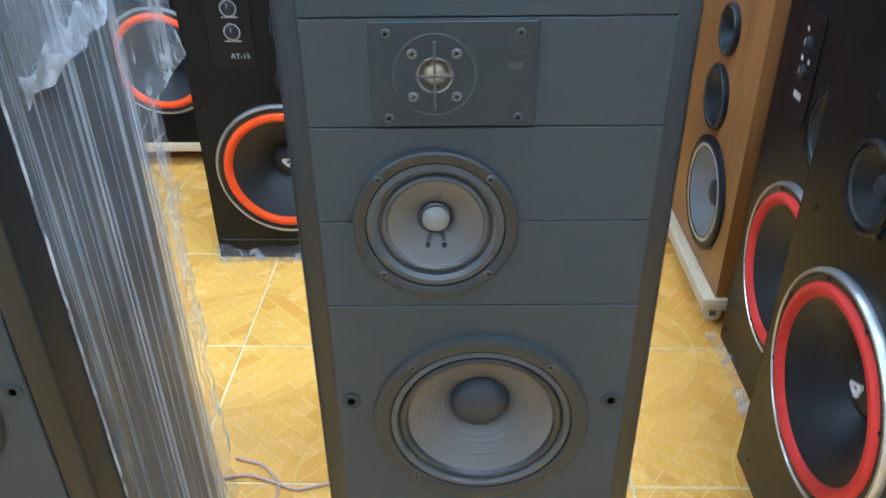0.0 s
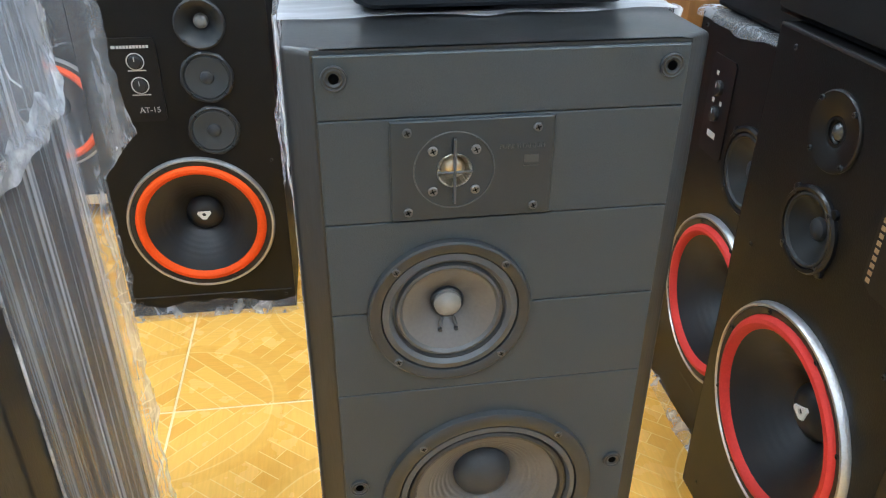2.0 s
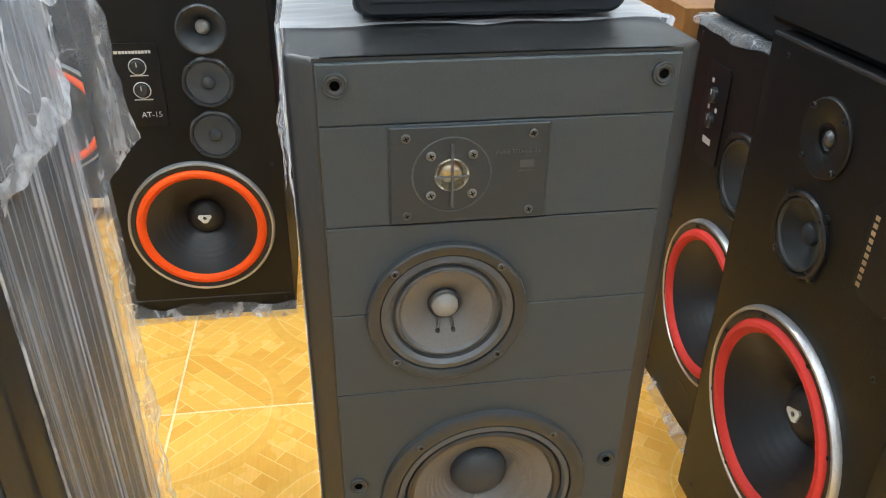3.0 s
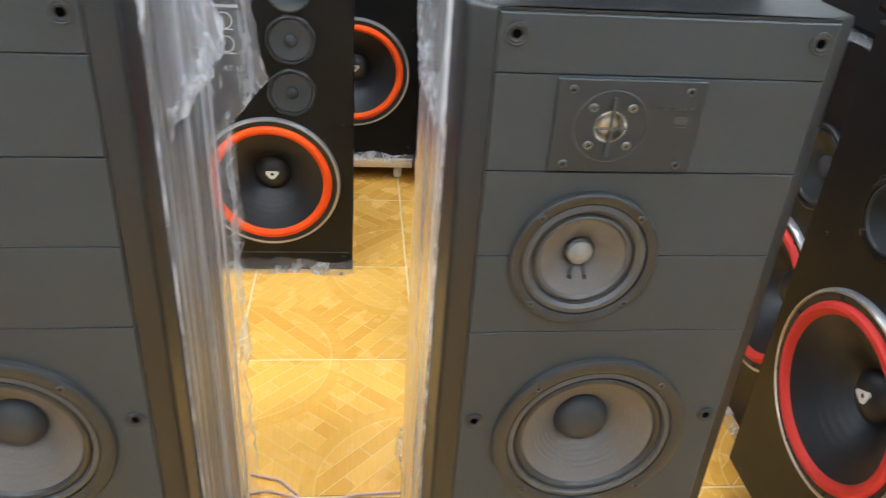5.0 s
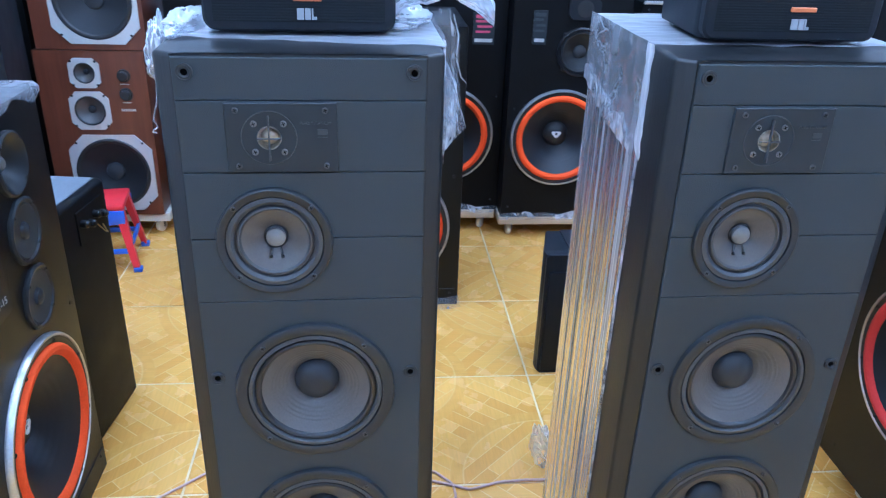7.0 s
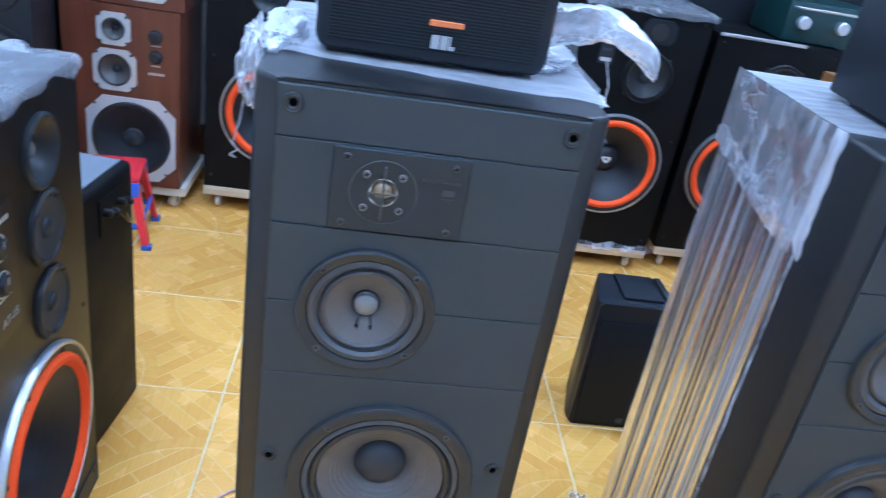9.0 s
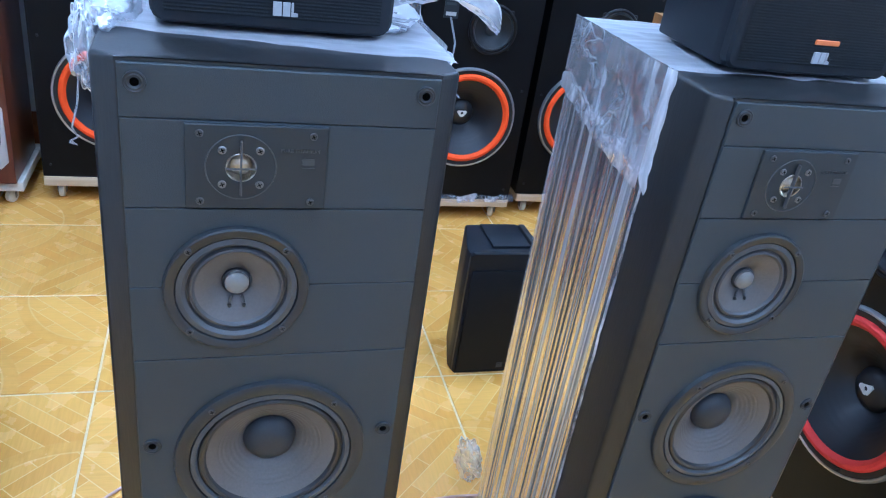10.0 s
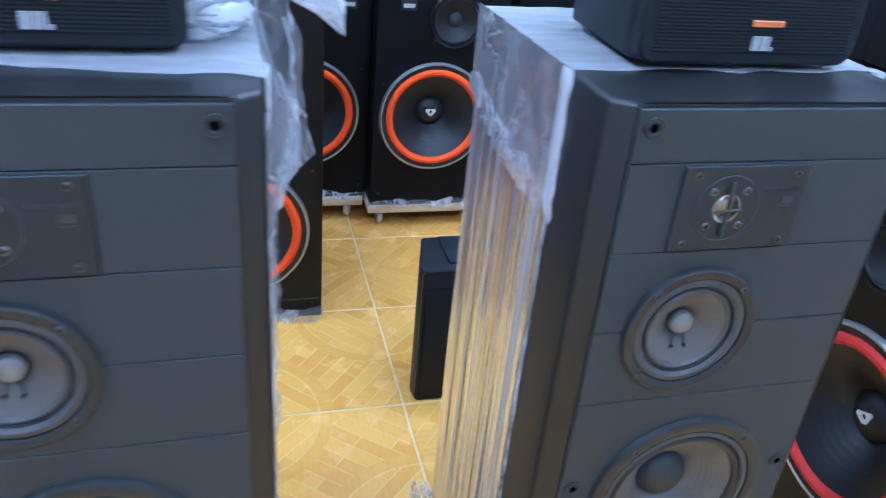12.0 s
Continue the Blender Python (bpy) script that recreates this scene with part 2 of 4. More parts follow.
ORANGE = surface("orange_foam_surround", (0.86, 0.088, 0.005), 0.7, vary=0.12, spec=0.25)
RED = surface("red_foam_surround", (0.62, 0.042, 0.032), 0.62, vary=0.12, spec=0.3)
WHITE = surface("white_print", (0.36, 0.36, 0.36), 0.5, vary=0.1)
GREYPRINT = surface("grey_print", (0.038, 0.042, 0.046), 0.4, vary=0.05)
BADGE = surface("orange_badge", (0.66, 0.19, 0.05), 0.4, vary=0.05)
GRILLE = surface("black_grille_mesh", (0.007, 0.008, 0.010), 0.6, vary=0.3, grain=900.0, bump=0.4, spec=0.25)
MOULD = surface("dark_grey_moulding", (0.014, 0.016, 0.020), 0.45, vary=0.15, grain=700.0, spec=0.25)
WALNUT = wood_material("red_brown_veneer", (0.085, 0.024, 0.011), (0.15, 0.048, 0.022), 0.35)
OAK = wood_material("orange_oak_veneer", (0.20, 0.085, 0.022), (0.34, 0.165, 0.05), 0.4)
PINE = wood_material("raw_pine", (0.52, 0.40, 0.24), (0.72, 0.60, 0.42), 0.6, (4, 50, 50))
IVORY = surface("ivory_plastic", (0.66, 0.62, 0.52), 0.4, vary=0.1)
PALEFRAME = surface("pale_grey_frame", (0.55, 0.55, 0.54), 0.4, metal=0.3, vary=0.08)
STOOLRED = surface("red_plastic", (0.70, 0.03, 0.04), 0.35, vary=0.06)
STOOLBLUE = surface("blue_plastic", (0.06, 0.13, 0.55), 0.35, vary=0.06)
# blotchy grey, for one cabinet top and one woofer cone
BLOTCHGREY = surface("blotchy_grey", (0.16, 0.17, 0.19), 0.7, vary=0.25, blotch=12.0)
MIDCONE = surface("dark_grey_cone", (0.015, 0.016, 0.017), 0.5, vary=0.2, spec=0.35)
CPLATE = surface("glossy_black_plate", (0.008, 0.008, 0.009), 0.32, vary=0.2, spec=0.35)
BRASSPRINT = surface("pale_brass_print", (0.42, 0.30, 0.17), 0.4, metal=0.4, vary=0.2, blotch=60.0)
EMBLEM = surface("white_emblem", (0.72, 0.72, 0.70), 0.45, vary=0.05)
DISH = surface("black_dish_plate", (0.008, 0.0078, 0.0076), 0.40, vary=0.15, grain=500.0, spec=0.35)
SCREEN = surface("grey_driver_mesh", (0.043, 0.046, 0.047), 0.6, vary=0.25, grain=900.0, bump=0.5, spec=0.3)
PINK = surface("pink_cable_sheath", (0.62, 0.40, 0.33), 0.35, vary=0.08)
STICKER = surface("red_pink_sticker", (0.50, 0.07, 0.13), 0.35, vary=0.3, blotch=40.0)
TEAL = surface("dark_teal_case", (0.012, 0.035, 0.035), 0.35, vary=0.2)
THROAT = surface("knurled_throat", (0.36, 0.33, 0.27), 0.34, metal=1.0, vary=0.5, grain=160.0, blotch=120.0)
GOLD = surface("brass", (0.55, 0.38, 0.12), 0.3, metal=1.0)
FILM_SIDE = film_material("stretch_film_side", 0.07, 0.56, (85, 85, 0.3), 0.05, (0.46, 0.62), ior=1.16, dull=0.24, cluster=26.0, gap=0.4, relief=0.4)
FILM_FLARE = film_material("loose_clear_film", 0.06, 0.46, (60, 60, 2.0), 0.11, (0.47, 0.68), crease=5.0, ior=1.25, dull=0.15, relief=0.25)
FILM_VEIL = film_material("hanging_stretch_film", 0.13, 0.85, (105, 105, 0.35), 0.16, (0.47, 0.64), ior=1.32, dull=0.2, cluster=24.0, gap=0.4, relief=0.6)
FILM_TOP = film_material("stretch_film_top", 0.22, 0.40, (3, 45, 6), 0.24, (0.35, 0.75), ior=1.2, dull=0.3, relief=0.15)
FILM_LOOSE = film_material("stretch_film_loose", 0.11, 0.24, (9, 9, 4), 0.12, (0.40, 0.70), crease=5.0, lean=30.0, ior=1.18, dull=0.2, relief=0.12)
FILM_GATHER = film_material("gathered_stretch_film", 0.10, 0.36, (24, 24, 24), 0.16, (0.4, 0.7), crease=8.0, ior=1.18, dull=0.28, relief=0.2)
FILM_HEM = film_material("stretch_film_hem", 0.14, 0.60, (40, 40, 26), 0.20, (0.45, 0.66), crease=8.0, ior=1.18, dull=0.25, relief=0.2)
FILM_FOOT = film_material("clear_film_at_the_foot", 0.05, 0.42, (22, 22, 12), 0.12, (0.5, 0.7), crease=5.0, ior=1.2, dull=0.16, relief=0.15)
FILM_EDGE = film_material("stretch_film_rolled_edge", 0.50, 0.92, (50, 50, 12), 0.2)


# ---- mesh tools (plan units) ----
def part(name, bm, material, parent, label="", at=None, sharp=32.0):
    """Links a bmesh as one mesh object under a thing or a part."""
    for v in bm.verts:
        v.co *= UNIT
    me = bpy.data.meshes.new(name)
    bm.to_mesh(me)
    bm.free()
    me.materials.append(material)
    for p in me.polygons:
        p.use_smooth = True
    me.set_sharp_from_angle(angle=radians(sharp))
    return place(name, me, parent, label, at)


def place(name, me, parent, label="", at=None, turn=None):
    """Another object on a mesh that exists."""
    ob = new(name, me)
    ob.parent = parent
    if at is not None:
        ob.location = Vector(at) * UNIT
    if turn is not None:
        ob.rotation_euler = [radians(a) for a in turn]
    if name == "print":
        tagged(ob, kind="stuff")
    return tagged(ob, label) if label else ob


def thing(name, at, rz, label, category, group="", kind=""):
    ob = new(name)
    ob.matrix_basis = pose(at[0] * UNIT, at[1] * UNIT, at[2] * UNIT, 0, 0, rz)
    ob.empty_display_size = 0.1
    return tagged(ob, label, category, group, kind)


def whole(name, bm, material, label, category, kind="", at=(0, 0, 0), rz=0, sharp=32.0):
    """A thing of one mesh."""
    ob = part(name, bm, material, None, sharp=sharp)
    ob.matrix_basis = pose(at[0] * UNIT, at[1] * UNIT, at[2] * UNIT, 0, 0, rz)
    return tagged(ob, label, category, "", kind)


def box(x0, x1, y0, y1, z0, z1, bevel=0.004, segments=2):
    bm = bmesh.new()
    bmesh.ops.create_cube(bm, size=1)
    for v in bm.verts:
        v.co = Vector(((x0 + x1) / 2 + v.co.x * (x1 - x0), (y0 + y1) / 2 + v.co.y * (y1 - y0), (z0 + z1) / 2 + v.co.z * (z1 - z0)))
    if bevel:
        bmesh.ops.bevel(bm, geom=bm.edges[:], offset=bevel, segments=segments, affect="EDGES", profile=0.5)
    return bm


def prism(outline, z0, z1, bevel=0.0, open_front=False, segments=2):
    """An upright body over a plan outline (counter-clockwise); open_front leaves out the side between the first two corners."""
    bm = bmesh.new()
    lo = [bm.verts.new((x, y, z0)) for x, y in outline]
    hi = [bm.verts.new((x, y, z1)) for x, y in outline]
    n = len(outline)
    bm.faces.new(lo[::-1])
    bm.faces.new(hi)
    for i in range(n):
        if open_front and i == 0:
            continue
        j = (i + 1) % n
        bm.faces.new((lo[i], lo[j], hi[j], hi[i]))
    if bevel:
        bmesh.ops.bevel(bm, geom=[e for e in bm.edges if len(e.link_faces) == 2], offset=bevel, segments=segments, affect="EDGES", profile=0.5)
    return bm


def loft(profile, cx=0.0, cz=0.0, n=40, y0=0.0, closed=False):
    """A body turned about an axis that points out of a front (towards -y): pairs of radius and height above the front."""
    bm = bmesh.new()
    rings = []
    for r, h in profile:
        if r < 1e-6:
            rings.append([bm.verts.new((cx, y0 - h, cz))])
        else:
            rings.append([bm.verts.new((cx + r * math.cos(2 * math.pi * i / n), y0 - h, cz + r * math.sin(2 * math.pi * i / n))) for i in range(n)])
    pairs = list(zip(rings, rings[1:])) + ([(rings[-1], rings[0])] if closed else [])
    for a, b in pairs:
        for i in range(n):
            j = (i + 1) % n
            if len(a) == 1 and len(b) == 1:
                continue
            if len(a) == 1:
                bm.faces.new((a[0], b[j], b[i]))
            elif len(b) == 1:
                bm.faces.new((a[i], a[j], b[0]))
            else:
                bm.faces.new((a[i], a[j], b[j], b[i]))
    bmesh.ops.recalc_face_normals(bm, faces=bm.faces[:])
    return bm


def arc(cx, cz, r, a0, a1, n):
    return [(cx + r * math.cos(a0 + (a1 - a0) * i / n), cz + r * math.sin(a0 + (a1 - a0) * i / n)) for i in range(n + 1)]


def board(outline, y0, y1, holes=(), n=40, worn=0.0, least=0.03):
    """A flat board in a front (x, z outline), from y0 (outside) to y1, with round holes (x, z, r)."""
    bm = bmesh.new()

    def loop(points):
        vs = [bm.verts.new((x, y0, z)) for x, z in points]
        return [bm.edges.new((vs[i], vs[(i + 1) % len(vs)])) for i in range(len(vs))]

    edges = loop(outline)
    for cx, cz, r in holes:
        edges += loop(arc(cx, cz, r, 0, 2 * math.pi, n)[:-1])
    bmesh.ops.triangle_fill(bm, use_beauty=True, use_dissolve=False, edges=edges, normal=(0, -1, 0))
    faces = bm.faces[:]
    res = bmesh.ops.extrude_face_region(bm, geom=faces)
    for v in [g for g in res["geom"] if isinstance(g, bmesh.types.BMVert)]:
        v.co.y = y1
    bmesh.ops.recalc_face_normals(bm, faces=bm.faces[:])
    if worn:
        rim = [e for e in bm.edges if all(abs(v.co.y - y0) < 1e-6 for v in e.verts) and len(e.link_faces) == 2 and e.calc_face_angle() > 1.0 and e.calc_length() > least]
        bmesh.ops.bevel(bm, geom=rim, offset=worn, segments=1, affect="EDGES")
    return bm


def rect(x0, x1, z0, z1):
    return [(x0, z0), (x1, z0), (x1, z1), (x0, z1)]


def bars(rows, y0, y1):
    """Small raised bars (x0, x1, z0, z1) joined into one print."""
    bm = bmesh.new()
    for x0, x1, z0, z1 in rows:
        vs = [bm.verts.new((x, y, z)) for y in (y0, y1) for x, z in rect(x0, x1, z0, z1)]
        bm.faces.new(vs[:4])
        for i in range(4):
            j = (i + 1) % 4
            bm.faces.new((vs[i], vs[i + 4], vs[j + 4], vs[j]))
    bmesh.ops.recalc_face_normals(bm, faces=bm.faces[:])
    return bm


def sheet(nu, nv, f):
    """A sheet from a function of two numbers in 0..1."""
    bm = bmesh.new()
    vs = [[bm.verts.new(f(i / nu, j / nv)) for j in range(nv + 1)] for i in range(nu + 1)]
    for i in range(nu):
        for j in range(nv):
            bm.faces.new((vs[i][j], vs[i + 1][j], vs[i + 1][j + 1], vs[i][j + 1]))
    return bm


def rough(p, amount, size, seed=0.0):
    """A displacement for crumpled film."""
    q = Vector(p) * size + Vector((seed, seed * 1.7, seed * 0.3))
    return Vector(noise.turbulence_vector(q, 4, False)) * amount


def tube(points, r, n=6):
    bm = bmesh.new()
    rings = []
    for i, p in enumerate(points):
        a, b = Vector(points[max(0, i - 1)]), Vector(points[min(len(points) - 1, i + 1)])
        d = (b - a).normalized()
        u = d.orthogonal().normalized()
        w = d.cross(u)
        rings.append([bm.verts.new(Vector(p) + r * (math.cos(2 * math.pi * k / n) * u + math.sin(2 * math.pi * k / n) * w)) for k in range(n)])
    for a, b in zip(rings, rings[1:]):
        k = min(range(n), key=lambda s: sum((a[i].co - b[(i + s) % n].co).length for i in range(n)))
        for i in range(n):
            j = (i + 1) % n
            bm.faces.new((a[i], a[j], b[(j + k) % n], b[(i + k) % n]))
    bmesh.ops.recalc_face_normals(bm, faces=bm.faces[:])
    return bm


def letters(text, size, material, name, parent, at, label=""):
    """Raised lettering on a front, made a mesh."""
    cu = bpy.data.curves.new(name, "FONT")
    cu.body, cu.size, cu.extrude, cu.align_x, cu.align_y = text, size * UNIT, 0.0004, "CENTER", "CENTER"
    tmp = bpy.data.objects.new(name, cu)
    scene.collection.objects.link(tmp)
    me = bpy.data.meshes.new_from_object(tmp.evaluated_get(bpy.context.evaluated_depsgraph_get()))
    bpy.data.objects.remove(tmp)
    me.transform(pose(0, 0, 0, 90))
    me.materials.clear()
    me.materials.append(material)
    return place(name, me, parent, label, at)


# screws and sockets, shared meshes
def mesh_only(bm, material):
    ob = part("temporary", bm, material, None)
    me = ob.data
    bpy.data.objects.remove(ob)
    return me


def screw_bm(r):
    bm = loft([(r, -0.002), (r, 0.0012), (r * 0.8, 0.002), (r * 0.42, 0.002), (r * 0.36, 0.0008), (0, 0.0006)], n=14)
    for a in (0.4, 0.4 + math.pi / 2):
        d = Vector((math.cos(a), 0, math.sin(a)))
        s = Vector((-math.sin(a), 0, math.cos(a)))
        vs = [bm.verts.new(d * u * r * 0.62 + s * w * r * 0.12 + Vector((0, -0.0022, 0))) for u, w in ((-1, -1), (1, -1), (1, 1), (-1, 1))]
        bm.faces.new(vs)
    return bm


def crossed(me):
    # the slot's shade is painted black on a flat cross
    me.materials.append(HOLESHADE)
    for p in me.polygons[-2:]:
        p.material_index = 1
    return me


SCREW = crossed(mesh_only(screw_bm(0.0048), STEEL))
SCREWDULL = crossed(mesh_only(screw_bm(0.0045), SCREWGREY))
SCREWDARK = crossed(mesh_only(screw_bm(0.0052), RING))
SOCKET = mesh_only(loft([(0.0118, 0), (0.0118, 0.0022), (0.0108, 0.0030), (0.0092, 0.0020), (0.0076, 0.0028), (0.0062, 0.002), (0.0050, 0.0012), (0, 0.0011)], n=24), RING)
# shallow black disc: the shade of a deep hole put into its colour
SOCKETHOLE = mesh_only(loft([(0.0048, 0.0019), (0.0044, 0.0016), (0, 0.0016)], n=16), HOLESHADE)


# ---- the room ----
X0, X1, Y0, Y1, TOP = -2.69, 2.31, -3.1, 2.72, 3.3


def setting(name, bm, material, label):
    return tagged(part(name, bm, material, None, label), category=name.split("_")[0], kind="structure")


floor = setting("floor", box(X0 - 0.1, X1 + 0.1, Y0 - 0.1, Y1 + 0.1, -0.12, -0.002, 0), GROUT, "pale grout bed under glazed yellow floor tiles")
setting("wall_north", box(X0 - 0.1, X1 + 0.1, Y1, Y1 + 0.12, -0.0018, TOP, 0), WALL, "plain grey painted shop wall")
setting("wall_south", box(X0 - 0.1, X1 + 0.1, Y0 - 0.12, Y0, -0.0018, TOP, 0), WALL, "plain grey painted shop wall")
setting("wall_west", box(X0 - 0.12, X0, Y0, Y1, -0.0018, TOP, 0), WALL, "plain grey painted shop wall")
setting("wall_east", box(X1, X1 + 0.12, Y0, Y1, -0.0018, TOP, 0), WALL, "plain grey painted shop wall")
setting("ceiling", box(X0 - 0.1, X1 + 0.1, Y0 - 0.1, Y1 + 0.1, TOP, TOP + 0.1, 0), CEILING, "white painted ceiling")
setting("baseboard", box(X0, X1, Y1 - 0.016, Y1 - 0.001, 0.0, 0.15, 0.004), SKIRT, "brown wooden skirting board")

LAMP = glow("light_diffuser", LIGHT_COLOUR, LIGHT_STRENGTH)


def ceiling_light(x, y):
    t = thing("ceiling_light", (x, y, TOP), 0, "white flat ceiling light panel with a lit diffuser", "ceiling light", "ceiling lights")
    part("frame", box(-0.70, 0.70, -0.20, 0.20, -0.05, -0.002, 0.004), WHITE, t)
    part("diffuser", box(-0.67, 0.67, -0.17, 0.17, -0.056, -0.0505, 0), LAMP, t, "glowing white diffuser")


for lx in (-1.5, 0.9):
    for ly in (-2.0, -0.3, 1.35):
        ceiling_light(lx, ly)


# ---- tall three-way tower speaker with two woofers ----
def ring_screws(parent, r, angles, h, me=None):
    for a in angles:
        place("screw", me or SCREW, parent, at=(r * math.cos(radians(a)), -h, r * math.sin(radians(a))))


def ribbed(r0, h0, r1, h1, n, bulge=0.0, rib=0.0, ribs=0):
    out = []
    for i in range(n + 1):
        k = i / n
        r, h = r0 + (r1 - r0) * k, h0 + (h1 - h0) * k + bulge * math.sin(math.pi * k)
        if ribs and 0.30 < k < 0.85:
            h += rib * math.sin(ribs * 2 * math.pi * k)
        out.append((r, h))
    return out


def tower_woofer(parent, cz):
    w = part("woofer", loft([(0.112, 0.001), (0.1124, 0.0066), (0.1145, 0.0078), (0.1275, 0.0084), (0.1305, 0.0068), (0.132, 0.0002)], n=64), RING, parent, "grey paper-cone woofer in a black trim ring", at=(0, 0, cz))
    part("frame_ring", loft([(0.1115, -0.002), (0.110, 0.006), (0.104, 0.007), (0.101, 0.002)], n=64), RINGLIGHT, w)
    part("surround", loft([(0.101, 0.0), (0.099, 0.004), (0.0955, 0.0055), (0.092, 0.004), (0.0895, -0.001)], n=64), RUBBER, w)
    part("cone", loft(ribbed(0.0895, -0.001, 0.035, -0.040, 56, 0.003, 0.00035, 9), n=64), CONE, w)
    part("dust_cap", loft([(0.0375, -0.040), (0.037, -0.034), (0.033, -0.026), (0.024, -0.019), (0.012, -0.0155), (0, -0.0145)], n=40), CAP, w)
    ring_screws(w, 0.1215, (48, 132, 228, 312), 0.0078, SCREWDULL)
    return w


def knurled(cx, cz):
    """A throat ring with fine radial teeth."""
    bm = loft([(0.0178, 0.0040), (0.0170, 0.0054), (0.0158, 0.0050), (0.0148, 0.0005), (0.0122, -0.004)], cx, cz, 72)
    for v in bm.verts:
        d = Vector((v.co.x - cx, 0, v.co.z - cz))
        if d.length > 0.0145:
            k = round(math.atan2(d.z, d.x) / math.tau * 72)
            v.co.y -= 0.0009 * (k % 2)
            v.co -= d.normalized() * 0.0007 * (k % 2)
    return bm


def build_tower(at, rz, label):
    t = thing("tower_speaker", at, rz, label, "speaker", "black tower speakers")
    outline = [(-0.177, 0.005), (0.177, 0.005), (0.204, 0.021), (0.204, 0.42), (-0.204, 0.42), (-0.204, 0.021)]
    part("cabinet", prism(outline, 0.0, 1.234, 0.007, True, 3), VINYL, t, "black ash vinyl cabinet with chamfered corners")
    mid, tw = (-0.051, 0.952), (-0.049, 1.116)
    wz = (0.675, 0.377)
    part("front_board", board(rect(-0.1776, 0.1776, 0.001, 1.2325), 0.0052, 0.02, [(mid[0], mid[1], 0.0735), (tw[0], tw[1], 0.0165)] + [(0, z, 0.1115) for z in wz]), VINYL, t)
    g = 0.00045
    for z0, z1 in ((1.169, 1.2292), (1.062, 1.169), (0.956, 1.062), (0.848, 0.956), (0.02, 0.848)):
        a, b, x = z0 + g, z1 - g, 0.1752
        holes = [(0, z, 0.1115) for z in wz if z0 < z < z1] + ([(tw[0], tw[1], 0.0165)] if z0 < tw[1] < z1 else [])
        out = rect(-x, x, a, b)
        r = 0.0735
        if z0 == 0.956:
            s = math.asin((a - mid[1]) / r)
            out = [(-x, a)] + arc(mid[0], mid[1], r, math.pi - s, s, 24) + [(x, a), (x, b), (-x, b)]
        if z1 == 0.956:
            s = math.asin((b - mid[1]) / r)
            out = [(-x, a), (x, a), (x, b)] + arc(mid[0], mid[1], r, s, -math.pi - s, 24) + [(-x, b)]
        part("baffle_panel", board(out, 0.0, 0.0048, holes, 48, 0.0011), BAFFLE, t)
    # dome tweeter on its plate
    p = part("tweeter_plate", board(rect(-0.110, 0.048, 1.0645, 1.1665), -0.0042, -0.0004, [(tw[0], tw[1], 0.0165)], 40, 0.001), PLATE, t, "moulded charcoal tweeter plate with a titanium dome")
    part("rim", loft([(0.0400, 0.0040), (0.0396, 0.0054), (0.0388, 0.0054), (0.0384, 0.0040)], tw[0], tw[1], 56), RINGLIGHT, p)
    part("throat", knurled(tw[0], tw[1]), THROAT, p, "knurled metal throat ring")
    part("dome", loft([(0.0124, -0.0045), (0.0104, -0.0020), (0.006, 0.0002), (0, 0.0010)], tw[0], tw[1], 32), TITAN, p, "titanium dome")
    part("guard_bar", box(tw[0] - 0.0011, tw[0] + 0.0011, -0.0105, -0.0045, tw[1] - 0.033, tw[1] + 0.033, 0.0004, 1), RINGLIGHT, p)
    part("guard_bar", box(tw[0] - 0.017, tw[0] + 0.017, -0.0102, -0.0080, tw[1] - 0.0011, tw[1] + 0.0011, 0.0004, 1), RINGLIGHT, p)
    for dx in (-0.0208, 0.0208):
        for dz in (-0.0208, 0.0208):
            place("screw", SCREW, p, at=(tw[0] + dx, -0.0044, tw[1] + dz))
    for x in (-0.094, 0.031):
        for z in (1.074, 1.156):
            place("screw", SCREWDULL, p, at=(x, -0.0044, z))
    letters("PURE TITANIUM", 0.0062, GREYPRINT, "lettering", p, (0.017, -0.0046, 1.1375), "raised grey lettering")
    part("logo", bars([(0.0195, 0.0335, 1.1205, 1.1285), (0.0190, 0.0340, 1.1165, 1.1175)], -0.0050, -0.0042), GREYPRINT, p)
    # midrange
    m = part("midrange", loft([(0.074, 0.001), (0.0743, 0.0064), (0.076, 0.0074), (0.0845, 0.0080), (0.0868, 0.0066), (0.088, 0.0002)], n=64), RING, t, "midrange driver with a pale dome in a black trim ring", at=(mid[0], 0, mid[1]))
    part("frame_ring", loft([(0.0735, -0.002), (0.0725, 0.005), (0.066, 0.0062), (0.0615, 0.002)], n=64), RINGLIGHT, m)
    part("surround", loft([(0.0615, 0.001), (0.0600, -0.0035), (0.0585, -0.0035), (0.0565, 0.0015), (0.0535, 0.0025), (0.0505, -0.001)], n=64), SURROUND, m)
    part("cone", loft(ribbed(0.0505, -0.001, 0.0165, -0.022, 16, 0.0015), n=64), CONE, m)
    part("collar", loft([(0.0182, -0.0225), (0.0178, -0.0165), (0.0160, -0.0150), (0.0148, -0.017)], n=36), RUBBER, m)
    part("dome", loft([(0.0152, -0.0165), (0.0148, -0.0125), (0.011, -0.0085), (0.005, -0.0068), (0, -0.0064)], n=36), DOME, m, "pale grey dome")
    for s in (-1, 1):
        part("lead", tube([(s * 0.006, 0.0135, -0.0165), (s * 0.0075, 0.0125, -0.0215), (s * 0.0085, 0.0105, -0.0265)], 0.0019), SURROUND, m)
        part("solder_dot", loft([(0.0027, -0.0105), (0.0021, -0.0075), (0, -0.0068)], s * 0.0088, -0.0305, 12), RUBBER, m)
